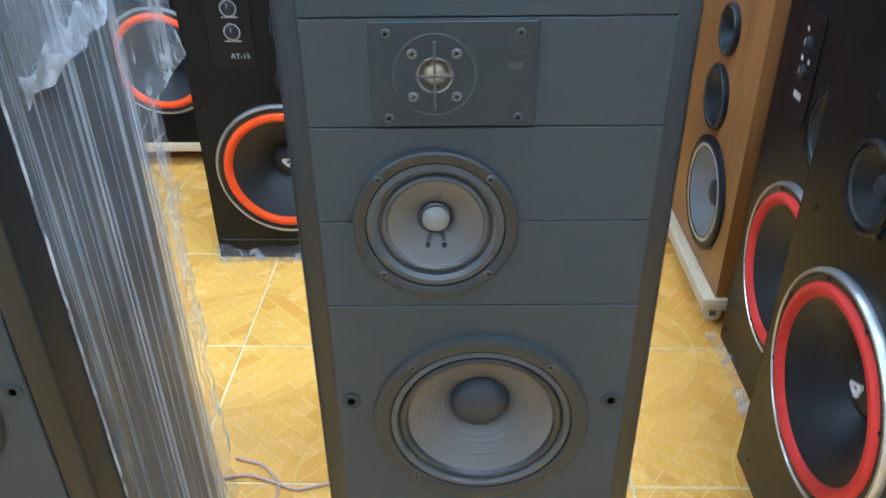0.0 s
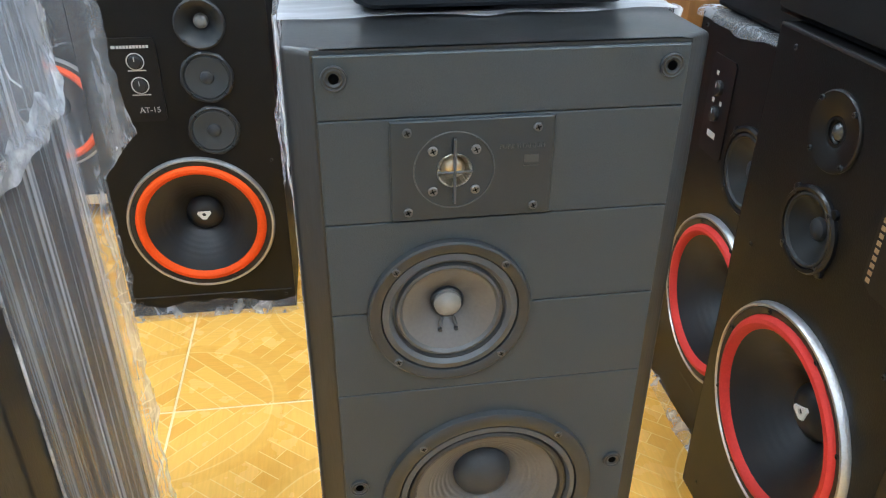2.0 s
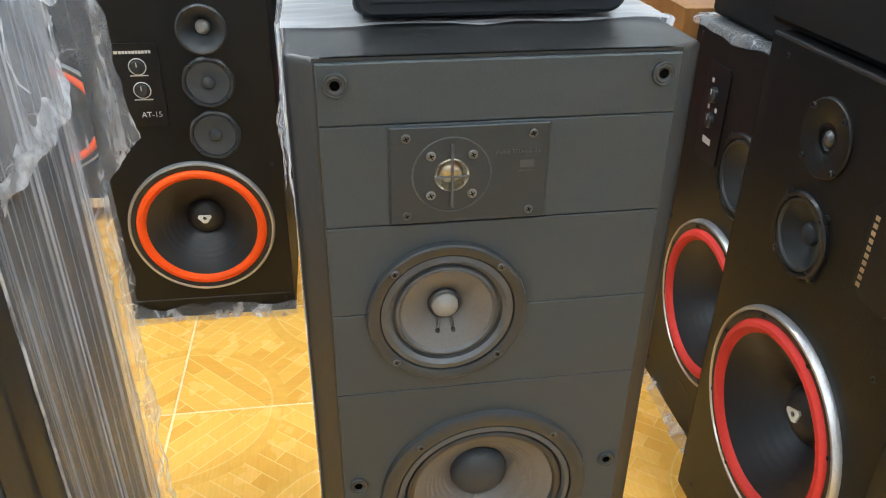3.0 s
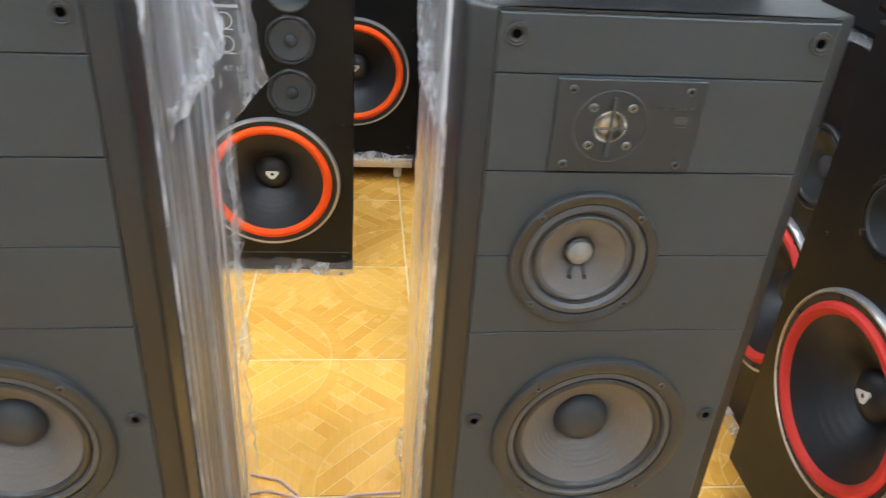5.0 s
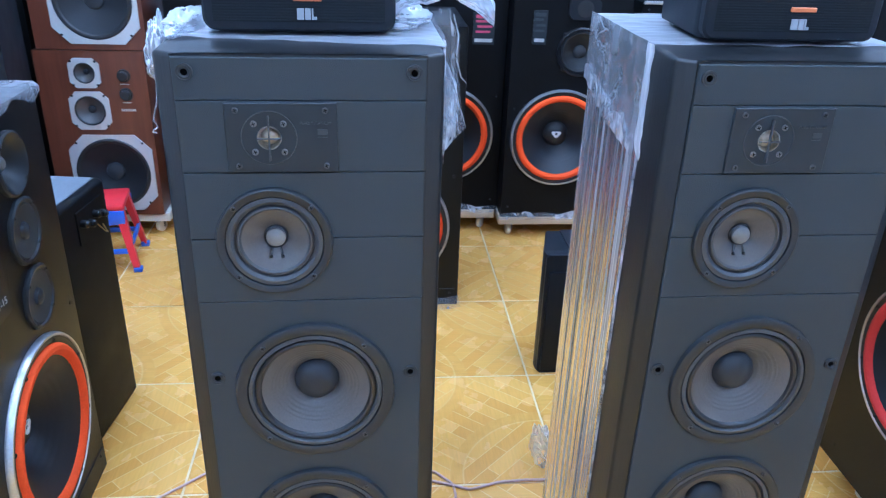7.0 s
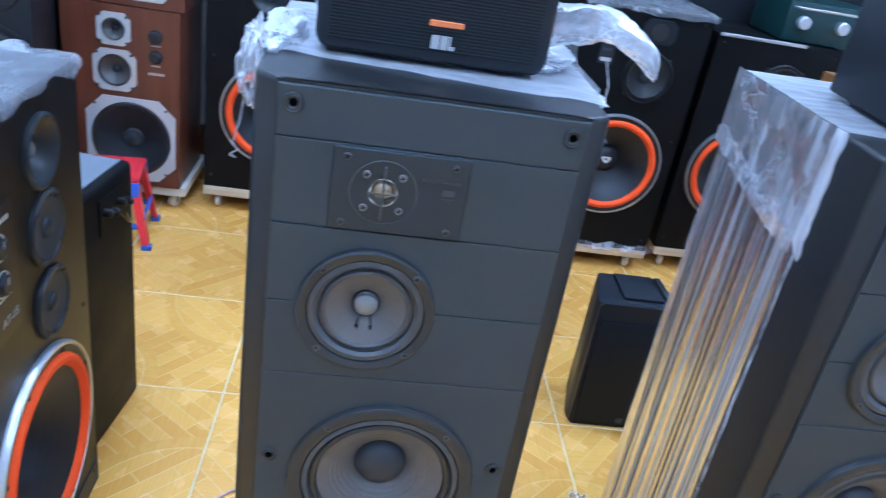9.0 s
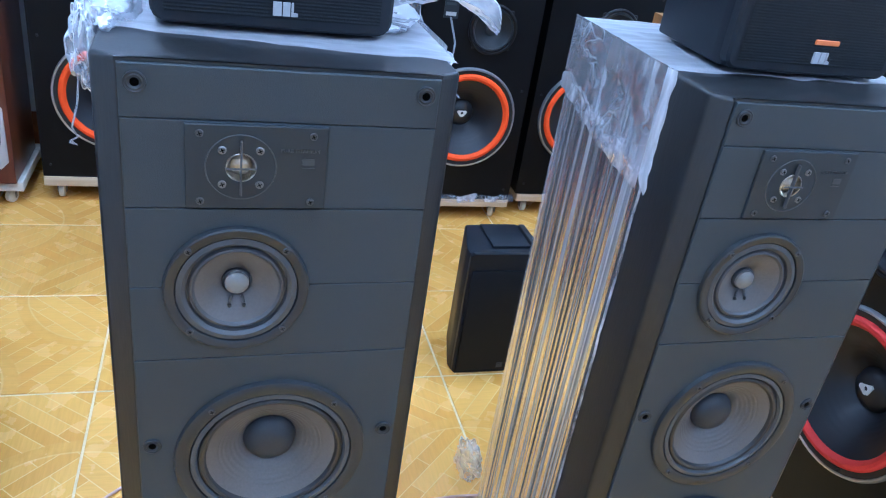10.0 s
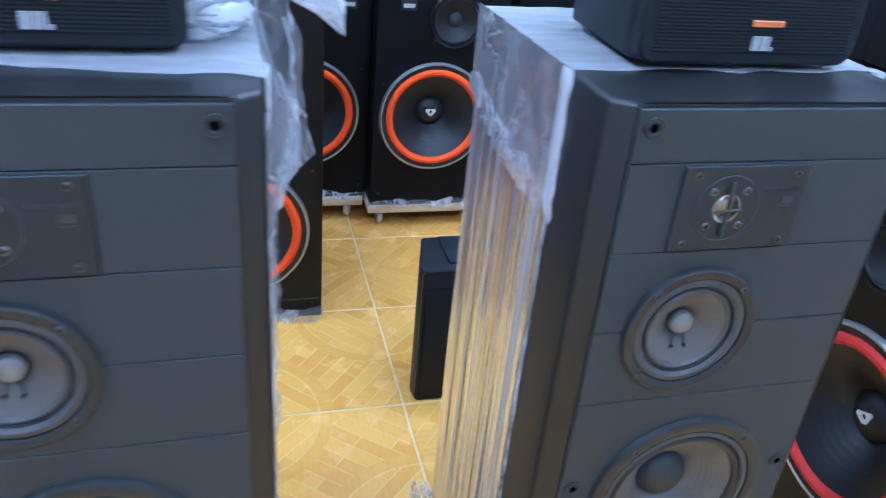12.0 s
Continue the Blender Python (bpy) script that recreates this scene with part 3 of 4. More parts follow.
    ring_screws(m, 0.0802, (45, 135, 225, 315), 0.0074, SCREWDULL)
    for z in wz:
        tower_woofer(t, z)
    for x in (-0.158, 0.158):
        for z in (1.209, 0.707, 0.215):
            k = place("grille_socket", SOCKET, t, at=(x, -0.0002, z))
            place("socket_hole_shade", SOCKETHOLE, k)
    return t


tower_a = build_tower((-0.047, -0.107, 0), 0.9, "black tower speaker half wrapped in clear stretch film on tiles")
tower_b = copy_thing(tower_a, pose(-0.789 * UNIT, -0.101 * UNIT, 0, 0, 0, 1.3))


def fold(y, z, seed):
    a = noise.noise(Vector((y * 80, z * 0.9, seed)))
    b = noise.noise(Vector((y * 150, z * 1.4, seed + 5)))
    return 0.0050 * abs(a) + 0.0016 * abs(b)


def wrap_tower(t, side, seed, bulge, front=0.108, tilt=0.0, inner=None, hang=(1.035, 0.10), foot=1.0, begin=0.115, stand=0.0):
    """Stretch film round the rear of a tower, with its rolled front edge and a loose second layer on one side."""
    for s in (-1, 1):
        part("film_side", sheet(150, 14, lambda u, v: (s * (0.2062 + fold(u * 0.31, v * 1.2, seed + s) + (stand * u ** 2 * (1 - v ** 6) if s == side else 0)), begin + (0.427 - begin) * u, 0.003 + 1.2325 * v)), inner if inner and s == side else FILM_SIDE, t, "clear film stretched in upright folds", sharp=180)
        part("film_edge", sheet(6, 60, lambda u, v: (s * (0.2085 + 0.003 * math.sin(math.pi * u) + 0.0015 * noise.noise(Vector((u * 2, v * 9, seed)))), begin - 0.017 + 0.030 * u + 0.006 * noise.noise(Vector((v * 7, s, seed + u))), foot + 0.03 * u + (1.238 - foot - 0.03 * u) * v)), FILM_EDGE, t, "white doubled film edge", sharp=180)
        low = [(s * 0.2072, begin - 0.003 + 0.002 * noise.noise(Vector((i * 0.7, 8, seed))), foot + 0.02 - 0.035 * i) for i in range(30)]
        part("film_edge", tube(low, 0.0022, 6), FILM_HEM, t, sharp=180)
    part("film_top", sheet(70, 50, lambda u, v: (-0.2075 + 0.415 * u, front + tilt * (0.5 - u) * (1 - v) + 0.02 * noise.noise(Vector((u * 5, seed, 0))) * (1 - v) + (0.426 - front) * v, 1.2365 + 0.0035 * abs(noise.noise(Vector((u * 6, v * 26, seed)))))), FILM_TOP, t, "milky film layers over the top", sharp=180)
    part("film_back", sheet(60, 10, lambda u, v: (-0.207 + 0.414 * u, 0.4235 + fold(u * 0.4, v, seed + 9), 0.003 + 1.232 * v)), FILM_SIDE, t, sharp=180)

    def loose(u, v):
        low = hang[0] + hang[1] * u + 0.012 * noise.noise(Vector((u * 9, seed, 1)))
        z = low + (1.240 - low) * v
        p = Vector((0.213 + bulge * math.sin(math.pi * u) ** 2 * (1 - v) ** 1.2, 0.118 + 0.315 * u, z))
        p += rough(p, 0.006, 13, seed) * min(1, 4 * u, 4 * (1 - u), 5 * (1 - v) + 0.15)
        return (side * max(0.2105, p.x), p.y, min(p.z, 1.246))

    part("film_loose", sheet(70, 40, loose), FILM_LOOSE, t, "crumpled loose film layer", sharp=180)
    def band(u, v):
        """Crinkled, doubled lower border of the loose layer."""
        wide = 0.20 + 0.16 * noise.noise(Vector((u * 7, seed, 4)))
        p = Vector(loose(u, wide * v))
        return (p.x + side * (0.003 + 0.004 * abs(noise.noise(Vector((u * 16, v * 3, seed))))), p.y, p.z + 0.004 * noise.noise(Vector((u * 11, v, seed))))

    part("film_hem", sheet(110, 6, band), FILM_HEM, t, "crinkled border of the loose film", sharp=180)


wrap_tower(tower_a, -1, 2.0, 0.006, hang=(1.052, 0.06), foot=1.05)
wrap_tower(tower_b, 1, 7.0, 0.045, 0.080, 0.06, FILM_VEIL, hang=(1.03, 0.14), begin=0.090, stand=0.011, foot=1.17)
tower_b["label"] = "black tower speaker with crumpled stretch film hanging from its top"


def flare(u, v):
    """Loose film standing off the rear corner, from the foot to the top, widest at a torn corner."""
    z = 0.02 + 1.215 * v
    out = 0.018 + 0.022 * v + 0.052 * max(0.0, 1 - abs(z - 1.0) / (0.07 if z < 1.0 else 0.30)) + 0.006 * noise.noise(Vector((z * 14, 3, 0)))
    p = Vector((0.213 + out * u, 0.40 + 0.05 * u, z))
    q = rough(p, 0.010, 9, 4.0) + rough(p, 0.004, 28, 9.0)
    return (p.x + q.x * u, p.y + q.y * u, p.z + 0.6 * q.z * u)


part("film_loose", sheet(22, 170, flare), FILM_FLARE, tower_b, "loose film standing off the rear corner", sharp=24)


def crumple(parent, name, centre, size, seed, label, lean=(0, 0, 0), nu=64, nv=48):
    """A gathered lump of film: a dented, open shell."""
    c, s, l = Vector(centre), Vector(size), Vector(lean)

    def f(u, v):
        a, b = 2 * math.pi * u, math.pi * (0.04 + 0.9 * v)
        d = Vector((math.cos(a) * math.sin(b), math.sin(a) * math.sin(b), math.cos(b)))
        k = 1 + 0.40 * noise.noise(d * 2.0 + Vector((seed, 0, 0))) + 0.25 * abs(noise.noise(d * 3.4 + Vector((0, seed, 0)))) + 0.03 * noise.noise(d * 10)
        p = Vector((d.x * s.x, d.y * s.y, d.z * s.z)) * k + l * d.x
        return c + p

    return part(name, sheet(nu, nv, f), FILM_GATHER, parent, label, sharp=180)


crumple(tower_b, "film_crumple", (0.150, 0.27, 1.246), (0.050, 0.09, 0.016), 3.1, "gathered crumpled film")


def sleeve(u, v):
    """Gathered film arching over the corner and thinning into a tail."""
    w = u * math.pi
    c = Vector((0.10 + 0.20 * u, 0.20 - 0.02 * u, 1.252 + 0.050 * math.sin(w) ** 0.8 + 0.012 * u))
    r = 0.034 * (1 - 0.62 * u) * (0.55 + 0.45 * math.sin(min(1, 4 * u) * math.pi / 2)) * (1 + 0.35 * math.exp(-((u - 0.97) / 0.06) ** 2))
    a = v * math.tau
    d = Vector((0.25 * math.cos(a), 1.5 * math.cos(a), math.sin(a)))
    k = 1 + 0.35 * noise.noise(Vector((u * 5, math.cos(a) * 1.4, math.sin(a) * 1.4))) + 0.22 * abs(noise.noise(Vector((u * 12, math.cos(a) * 3, math.sin(a) * 3 + 4))))
    return c + d * r * k


part("film_tail", sheet(90, 40, sleeve), FILM_GATHER, tower_b, "gathered film drawn out into a tail", sharp=180)
crumple(tower_b, "film_crumple", (-0.190, 0.20, 1.243), (0.026, 0.085, 0.017), 5.7, "gathered crumpled film")
crumple(tower_b, "film_crumple", (-0.220, 0.155, 1.203), (0.018, 0.050, 0.050), 11.2, "hanging film end")
part("film_strand", tube([(0.235, 0.19, 1.262), (0.243, 0.18, 1.23), (0.240, 0.175, 1.195), (0.248, 0.17, 1.165), (0.258, 0.17, 1.155)], 0.0012), FILM_GATHER, tower_b, sharp=180)
part("film_strand", tube([(-0.232, 0.15, 1.165), (-0.236, 0.15, 1.13), (-0.244, 0.148, 1.10), (-0.238, 0.146, 1.088), (-0.246, 0.146, 1.083), (-0.240, 0.146, 1.078), (-0.248, 0.146, 1.081)], 0.0014), FILM_GATHER, tower_b, sharp=180)
part("film_upright", sheet(16, 12, lambda u, v: Vector((-0.155 + 0.05 * u * (1 - 0.7 * v), 0.20 + 0.03 * u, 1.238 + 0.062 * v)) + rough((u, v, 3), 0.006, 3, 5.0)), FILM_TOP, tower_b, sharp=180)
part("film_upright", sheet(14, 10, lambda u, v: Vector((0.125 + 0.055 * u * (1 - 0.6 * v), 0.30 + 0.02 * u, 1.24 + 0.075 * v)) + rough((u, v, 0), 0.006, 3, 2.0)), FILM_TOP, tower_b, sharp=180)


# ---- compact speakers lying on the towers ----
def compact_speaker(at, rz, w, h, d, label):
    t = thing("compact_speaker", at, rz, label, "speaker", "compact speakers on the towers")
    hw = w / 2
    part("cabinet", prism([(-hw + 0.004, 0.012), (hw - 0.004, 0.012), (hw, 0.03), (hw - 0.012, d), (-hw + 0.012, d), (-hw, 0.03)], 0.0, h, 0.006, False), MOULD, t, "dark grey moulded cabinet")
    c = 0.02
    corners = arc(hw - c, c, c, -math.pi / 2, 0, 5) + arc(hw - c, h - c, c, 0, math.pi / 2, 5) + arc(-hw + c, h - c, c, math.pi / 2, math.pi, 5) + arc(-hw + c, c, c, math.pi, 1.5 * math.pi, 5)
    part("front_frame", board(corners, -0.003, 0.016, [], 8, 0.004, 0.0), MOULD, t, "rounded moulded bezel")
    bm = bmesh.new()
    prev = None
    n = 90
    for i in range(n + 1):
        z = 0.014 + (h - 0.028) * i / n
        y = -0.0042 - (0.0004 if i % 2 else 0.0)
        cur = [bm.verts.new((x, y, z)) for x in (-hw + 0.016, hw - 0.016)]
        if prev:
            bm.faces.new((prev[0], prev[1], cur[1], cur[0]))
        prev = cur
    part("grille", bm, GRILLE, t, "fine ribbed black grille", sharp=10)
    part("badge", box(-0.009, 0.033, -0.0072, -0.004, 0.0445, 0.0518, 0.001, 1), BADGE, t, "orange badge")
    part("logo", bars([(-0.004, 0.006, 0.018, 0.034), (0.0075, 0.016, 0.018, 0.034), (0.0175, 0.025, 0.018, 0.022), (0.0175, 0.020, 0.022, 0.034)], -0.0072, -0.004), WHITE, t, "white block logo")
    for x in (-hw + 0.03, hw - 0.03):
        part("foot", box(x - 0.012, x + 0.012, 0.03, 0.054, -0.003, 0.001, 0.001, 1), RUBBER, t)
    return t


compact_a = compact_speaker((-0.037, 0.002, 1.2445), 1.0, 0.288, 0.21, 0.21, "black compact speaker lying on a tower speaker")
compact_b = compact_speaker((-0.797, 0.018, 1.2445), 1.5, 0.285, 0.21, 0.21, "black compact speaker lying on film-wrapped tower")


# ---- big three-way and four-way speakers with coloured surrounds ----
def big_woofer(parent, cx, cz, foam, r=0.217, emblem=0.0):
    k = r / 0.217
    w = part("woofer", loft([(a * k, h) for a, h in ((0.207, 0.011), (0.206, 0.013), (0.200, 0.0135), (0.192, 0.010), (0.1905, -0.004))], n=64), RUBBER, parent, "fifteen inch woofer with a %s foam surround" % ("red" if foam is RED else "orange"), at=(cx, 0, cz))
    part("rim", loft([(a * k, h) for a, h in ((0.2065, 0.011), (0.2085, 0.0155), (0.213, 0.015), (0.217, 0.006), (0.217, 0.0002))], n=64), SILVER, w, "bright metal rim")
    part("surround", loft([(a * k, h) for a, h in ((0.1925, 0.008), (0.190, 0.015), (0.184, 0.020), (0.176, 0.021), (0.169, 0.017), (0.1635, 0.007))], n=64), foam, w)
    part("cone", loft([(a * k, h) for a, h in ribbed(0.164, 0.007, 0.052, -0.082, 30, 0.008, 0.0004, 8)], n=64), CONEBLACK, w)
    part("dust_cap", loft([(a * k, h) for a, h in ((0.0565, -0.083), (0.056, -0.077), (0.051, -0.067), (0.036, -0.056), (0.018, -0.0515), (0, -0.0505))], n=40), RUBBER, w)
    bm = board([(-0.021, 0.007), (-0.018, 0.014), (0.018, 0.014), (0.021, 0.007), (0.006, -0.012), (-0.006, -0.012)], 0.0475, 0.0555, [(0, 0.004, 0.0062)], 10)
    if emblem is None:
        bm.free()
    else:
        bmesh.ops.rotate(bm, verts=bm.verts[:], matrix=Matrix.Rotation(radians(emblem), 3, "Y"))
        part("emblem", bm, EMBLEM, w, "white cone emblem")
    for i in range(8):
        a = radians(22.5 + 45 * i)
        place("screw", SCREWDARK, w, at=(0.2 * k * math.cos(a), -0.0135, 0.2 * k * math.sin(a)))
    return w


def round_driver(parent, name, cx, cz, r, style, label):
    if style == "horn":
        w = part(name, loft([(r, 0.0), (r, 0.008), (r * 0.93, 0.011), (r * 0.80, 0.008), (r * 0.55, -0.012), (r * 0.34, -0.03), (r * 0.30, -0.032)], n=44), RING, parent, label, at=(cx, 0, cz))
        part("dome", loft([(r * 0.31, -0.033), (r * 0.26, -0.018), (r * 0.14, -0.010), (0, -0.008)], n=24), DOME, w)
    elif style == "dish":
        w = part(name, loft([(r, 0.0), (r, 0.004), (r * 0.96, 0.0065), (r * 0.45, 0.003), (r * 0.30, -0.004), (r * 0.22, -0.010)], n=44), DISH, parent, label, at=(cx, 0, cz))
        part("dome", loft([(r * 0.24, -0.011), (r * 0.20, -0.003), (r * 0.10, 0.002), (0, 0.003)], n=24), STEEL, w)
    elif style == "screened":
        rim = loft([(r, 0.0), (r, 0.006), (r * 0.95, 0.010), (r * 0.88, 0.009), (r * 0.85, 0.004)], n=64)
        for v in rim.verts:
            d = Vector((v.co.x, 0, v.co.z))
            if d.length > r * 0.98:
                v.co += d.normalized() * 0.0022 * (1 if math.sin(math.atan2(d.z, d.x) * 8) > 0.2 else 0)
        w = part(name, rim, RING, parent, label, at=(cx, 0, cz))
        part("screen", loft([(r * 0.86, 0.004), (r * 0.80, 0.0065), (r * 0.66, 0.0045), (r * 0.30, 0.001), (r * 0.27, 0.001)], n=44), SCREEN, w, "fine grey mesh over the cone")
        part("dust_cap", loft([(r * 0.28, 0.0), (r * 0.24, 0.007), (r * 0.12, 0.011), (0, 0.012)], n=24), CAP, w)
    else:
        w = part(name, loft([(r, 0.0), (r, 0.006), (r * 0.95, 0.010), (r * 0.88, 0.009), (r * 0.86, 0.002)], n=44), CPLATE, parent, label, at=(cx, 0, cz))
        part("surround", loft([(r * 0.865, 0.003), (r * 0.83, 0.008), (r * 0.78, 0.008), (r * 0.745, 0.002)], n=44), RING, w)
        part("cone", loft([(r * 0.75, 0.003), (r * 0.45, -0.012), (r * 0.25, -0.020)], n=44), MIDCONE, w)
        part("dust_cap", loft([(r * 0.28, -0.021), (r * 0.24, -0.012), (r * 0.12, -0.006), (0, -0.005)], n=24), CAP, w)
        for i in range(4):
            a = radians(45 + 90 * i)
            part("lug", loft([(0.0095, 0.0), (0.0092, 0.0055), (0.006, 0.007), (0, 0.007)], r * 0.99 * math.cos(a), r * 0.99 * math.sin(a), 14), CPLATE, w)
    ring_screws(w, r * 0.91, (45, 135, 225, 315), 0.0085, SCREWDARK)
    return w


def cabinet(t, w, h, d, holes, z0=0.0, body=None, front=None):
    hw = w / 2
    part("cabinet", prism([(-hw, 0.0), (hw, 0.0), (hw, d), (-hw, d)], z0, z0 + h, 0.006, True), body or BLACK, t)
    part("front_board", board(rect(-hw + 0.001, hw - 0.001, z0 + 0.001, z0 + h - 0.001), 0.0, 0.02, holes), front or GLOSSBLACK, t)


def control_plate(t, x0, x1, z0, z1, knobs, rows, dials=True):
    p = part("control_plate", board([(x0 + 0.008, z0), (x1 - 0.008, z0), (x1, z0 + 0.008), (x1, z1 - 0.008), (x1 - 0.008, z1), (x0 + 0.008, z1), (x0, z1 - 0.008), (x0, z0 + 0.008)], -0.004, 0.0), CPLATE, t, "black control plate with two dials and white print")
    for kx, kz in knobs:
        if dials:
            part("dial_ring", loft([(0.024, 0.0042), (0.0235, 0.0055), (0.0215, 0.0055), (0.021, 0.0042)], kx, kz, 28), PALEFRAME, p)
        k = part("knob", loft([(0.018, 0.004), (0.0175, 0.012), (0.015, 0.014), (0, 0.014)], kx, kz, 24), RUBBER, p)
        part("pointer", box(kx - 0.0012, kx + 0.0012, -0.0150, -0.0135, kz + 0.002, kz + 0.014, 0, 1), WHITE, k)
    part("print", bars(rows, -0.0048, -0.004), PALEFRAME, p)
    return p


def corner_screws(t, w, h, z0=0.0, inset=0.03, middle=0.5):
    for x in (-w / 2 + inset, w / 2 - inset):
        for z in (z0 + inset + 0.02, z0 + h * middle, z0 + h - inset):
            place("screw", SCREWDARK, t, at=(x, -0.0005, z))


def four_way(at, rz, label):
    """Glossy black speaker: horn, two mids, control plate and an orange woofer."""
    t = thing("floor_speaker", at, rz, label, "speaker", "black speakers with orange surrounds")
    w, h = 0.512, 1.035
    cabinet(t, w, h, 0.44, [(0, 0.322, 0.191), (0.077, 0.918, 0.060), (0.077, 0.772, 0.063), (0.076, 0.617, 0.063)])
    big_woofer(t, 0, 0.322, ORANGE)
    round_driver(t, "tweeter", 0.077, 0.918, 0.068, "horn", "black horn tweeter with a pale dome")
    round_driver(t, "midrange", 0.077, 0.772, 0.071, "screened", "black midrange driver")
    round_driver(t, "midrange", 0.076, 0.617, 0.071, "screened", "black midrange driver")
    p = control_plate(t, -0.172, -0.046, 0.652, 0.886, [(-0.105, 0.822), (-0.103, 0.756)],
                      [(-0.128, -0.080, 0.796, 0.799), (-0.128, -0.078, 0.728, 0.731), (-0.160, -0.150, 0.858, 0.866)] + [(-0.147 + 0.0085 * i, -0.1405 + 0.0085 * i, 0.858, 0.866) for i in range(10)])
    letters("AT-15", 0.022, WHITE, "lettering", p, (-0.088, -0.0048, 0.685), "white model lettering")
    part("plinth_groove", box(-w / 2 + 0.012, w / 2 - 0.012, -0.003, 0.001, 0.066, 0.0695, 0.0008, 1), RING, t)
    corner_screws(t, w, h)
    return t


def skirt_film(t, w, seed, label="crumpled clear film bunched at its foot", high=0.04):
    def f(u, v):
        p = Vector((-w / 2 - 0.012 + (w + 0.024) * u, -0.040 + 0.026 * v, 0.004 + high * v ** 1.5 * (1 + 0.5 * noise.noise(Vector((u * 7, seed, 0))))))
        p += rough(p, 0.012, 9, seed)
        return (p.x, min(p.y, -0.004), max(0.003, p.z))
    part("film_skirt", sheet(150, 14, f), FILM_FOOT, t, label, sharp=180)


def top_film(t, w, d, h, seed, drop=0.05):
    """Film laid over a top, hanging unevenly over the front edge."""
    def f(u, v):
        s = v * (d + drop)
        x = -w / 2 - 0.012 + (w + 0.024) * u
        if s < drop:
            p = Vector((x, -0.008, h - drop + s - 0.02 * noise.noise(Vector((u * 6, seed, 0))) * (1 - s / drop)))
        else:
            p = Vector((x, s - drop - 0.006, h + 0.005))
        q = rough(p, 0.006, 10, seed)
        return (p.x + q.x, p.y + min(0, q.y) if s < drop else p.y, p.z + abs(q.z) if s >= drop else p.z)
    part("film_top", sheet(60, 40, f), FILM_LOOSE, t, "crumpled film over the top", sharp=180)


speaker_at = four_way((-0.629, 1.38, 0), 0.0, "glossy black four-way speaker with an orange woofer surround on tiles")
skirt_film(speaker_at, 0.512, 1.3)
speaker_e = four_way((-1.416, 0.275, 0), 90.0, "glossy black four-way speaker with orange woofer and film over its top")
top_film(speaker_e, 0.512, 0.43, 1.035, 6.1, 0.014)
crumple(speaker_e, "film_crumple", (0.262, 0.16, 1.0), (0.018, 0.10, 0.05), 15.0, "film hanging over the edge")


# ---- trolleys under the speakers ----
def dolly(at, rz, w, d, timber, label):
    t = thing("wooden_dolly", at, rz, label, "dolly", "wheeled dollies")
    for y in (0.0, d - 0.07):
        part("rail", box(-w / 2, w / 2, y, y + 0.07, 0.066, 0.105, 0.003), timber, t)
    for x in (-w / 2 + 0.001, w / 2 - 0.071):
        part("rail", box(x, x + 0.07, 0.071, d - 0.071, 0.067, 0.1045, 0.003), timber, t)
    for x in (-w / 2 + 0.055, w / 2 - 0.055):
        for y in (0.05, d - 0.05):
            c = part("caster", box(x - 0.018, x + 0.018, y - 0.018, y + 0.018, 0.052, 0.0655, 0.002), STEEL, t)
            wh = loft([(0.0, -0.011), (0.022, -0.011), (0.027, -0.008), (0.028, 0.0), (0.027, 0.008), (0.022, 0.011), (0.0, 0.011)], n=20)
            wm = part("wheel", wh, IVORY, c, "ivory plastic wheel", at=(x, y, 0.0282))
            wm.rotation_euler = (0, 0, radians(90 if (x > 0) == (y > 0.1) else 60))
            for s in (-1, 1):
                part("fork", box(x + s * 0.0155 - 0.0015, x + s * 0.0155 + 0.0015, y - 0.012, y + 0.012, 0.022, 0.0535, 0.0005, 1), STEEL, c)
    return t


# ---- red-surround speakers ----
dolly_c = dolly((0.560, 0.163, 0), -90, 0.36, 0.34, PINE, "low pine dolly hidden under a black speaker")
dolly_c.scale.z = 0.8
speaker_c = thing("floor_speaker", (0.529, 0.163, 0.0855), -90, "black three-way speaker with red woofer surround and bright rim", "speaker", "black speakers with red surrounds")
speaker_c.scale = (0.94, 0.94, 0.94)
cabinet(speaker_c, 0.53, 1.10, 0.42, [(0.0, 0.432, 0.191), (-0.048, 0.802, 0.066), (-0.048, 0.977, 0.02)])
big_woofer(speaker_c, 0.0, 0.432, RED, 0.217, -25)
round_driver(speaker_c, "midrange", -0.048, 0.802, 0.077, "cone", "black midrange driver")
round_driver(speaker_c, "tweeter", -0.048, 0.977, 0.067, "dish", "black dish tweeter")
corner_screws(speaker_c, 0.47, 1.10, 0.0, 0.03, 0.625)
nameplate = part("nameplate", board([(0.105, 0.80), (0.13, 0.785), (0.185, 0.785), (0.20, 0.80), (0.20, 0.93), (0.185, 0.945), (0.12, 0.945), (0.105, 0.93)], -0.004, 0.0), CPLATE, speaker_c, "glossy nameplate with a row of brass bars")
part("print", bars([(0.113, 0.122, 0.80 + 0.0125 * i, 0.8075 + 0.0125 * i) for i in range(10)], -0.0048, -0.004), BRASSPRINT, nameplate)
part("trim", box(-0.262, 0.262, -0.0015, 0.006, 1.094, 1.1005, 0.001), RUBBER, speaker_c)

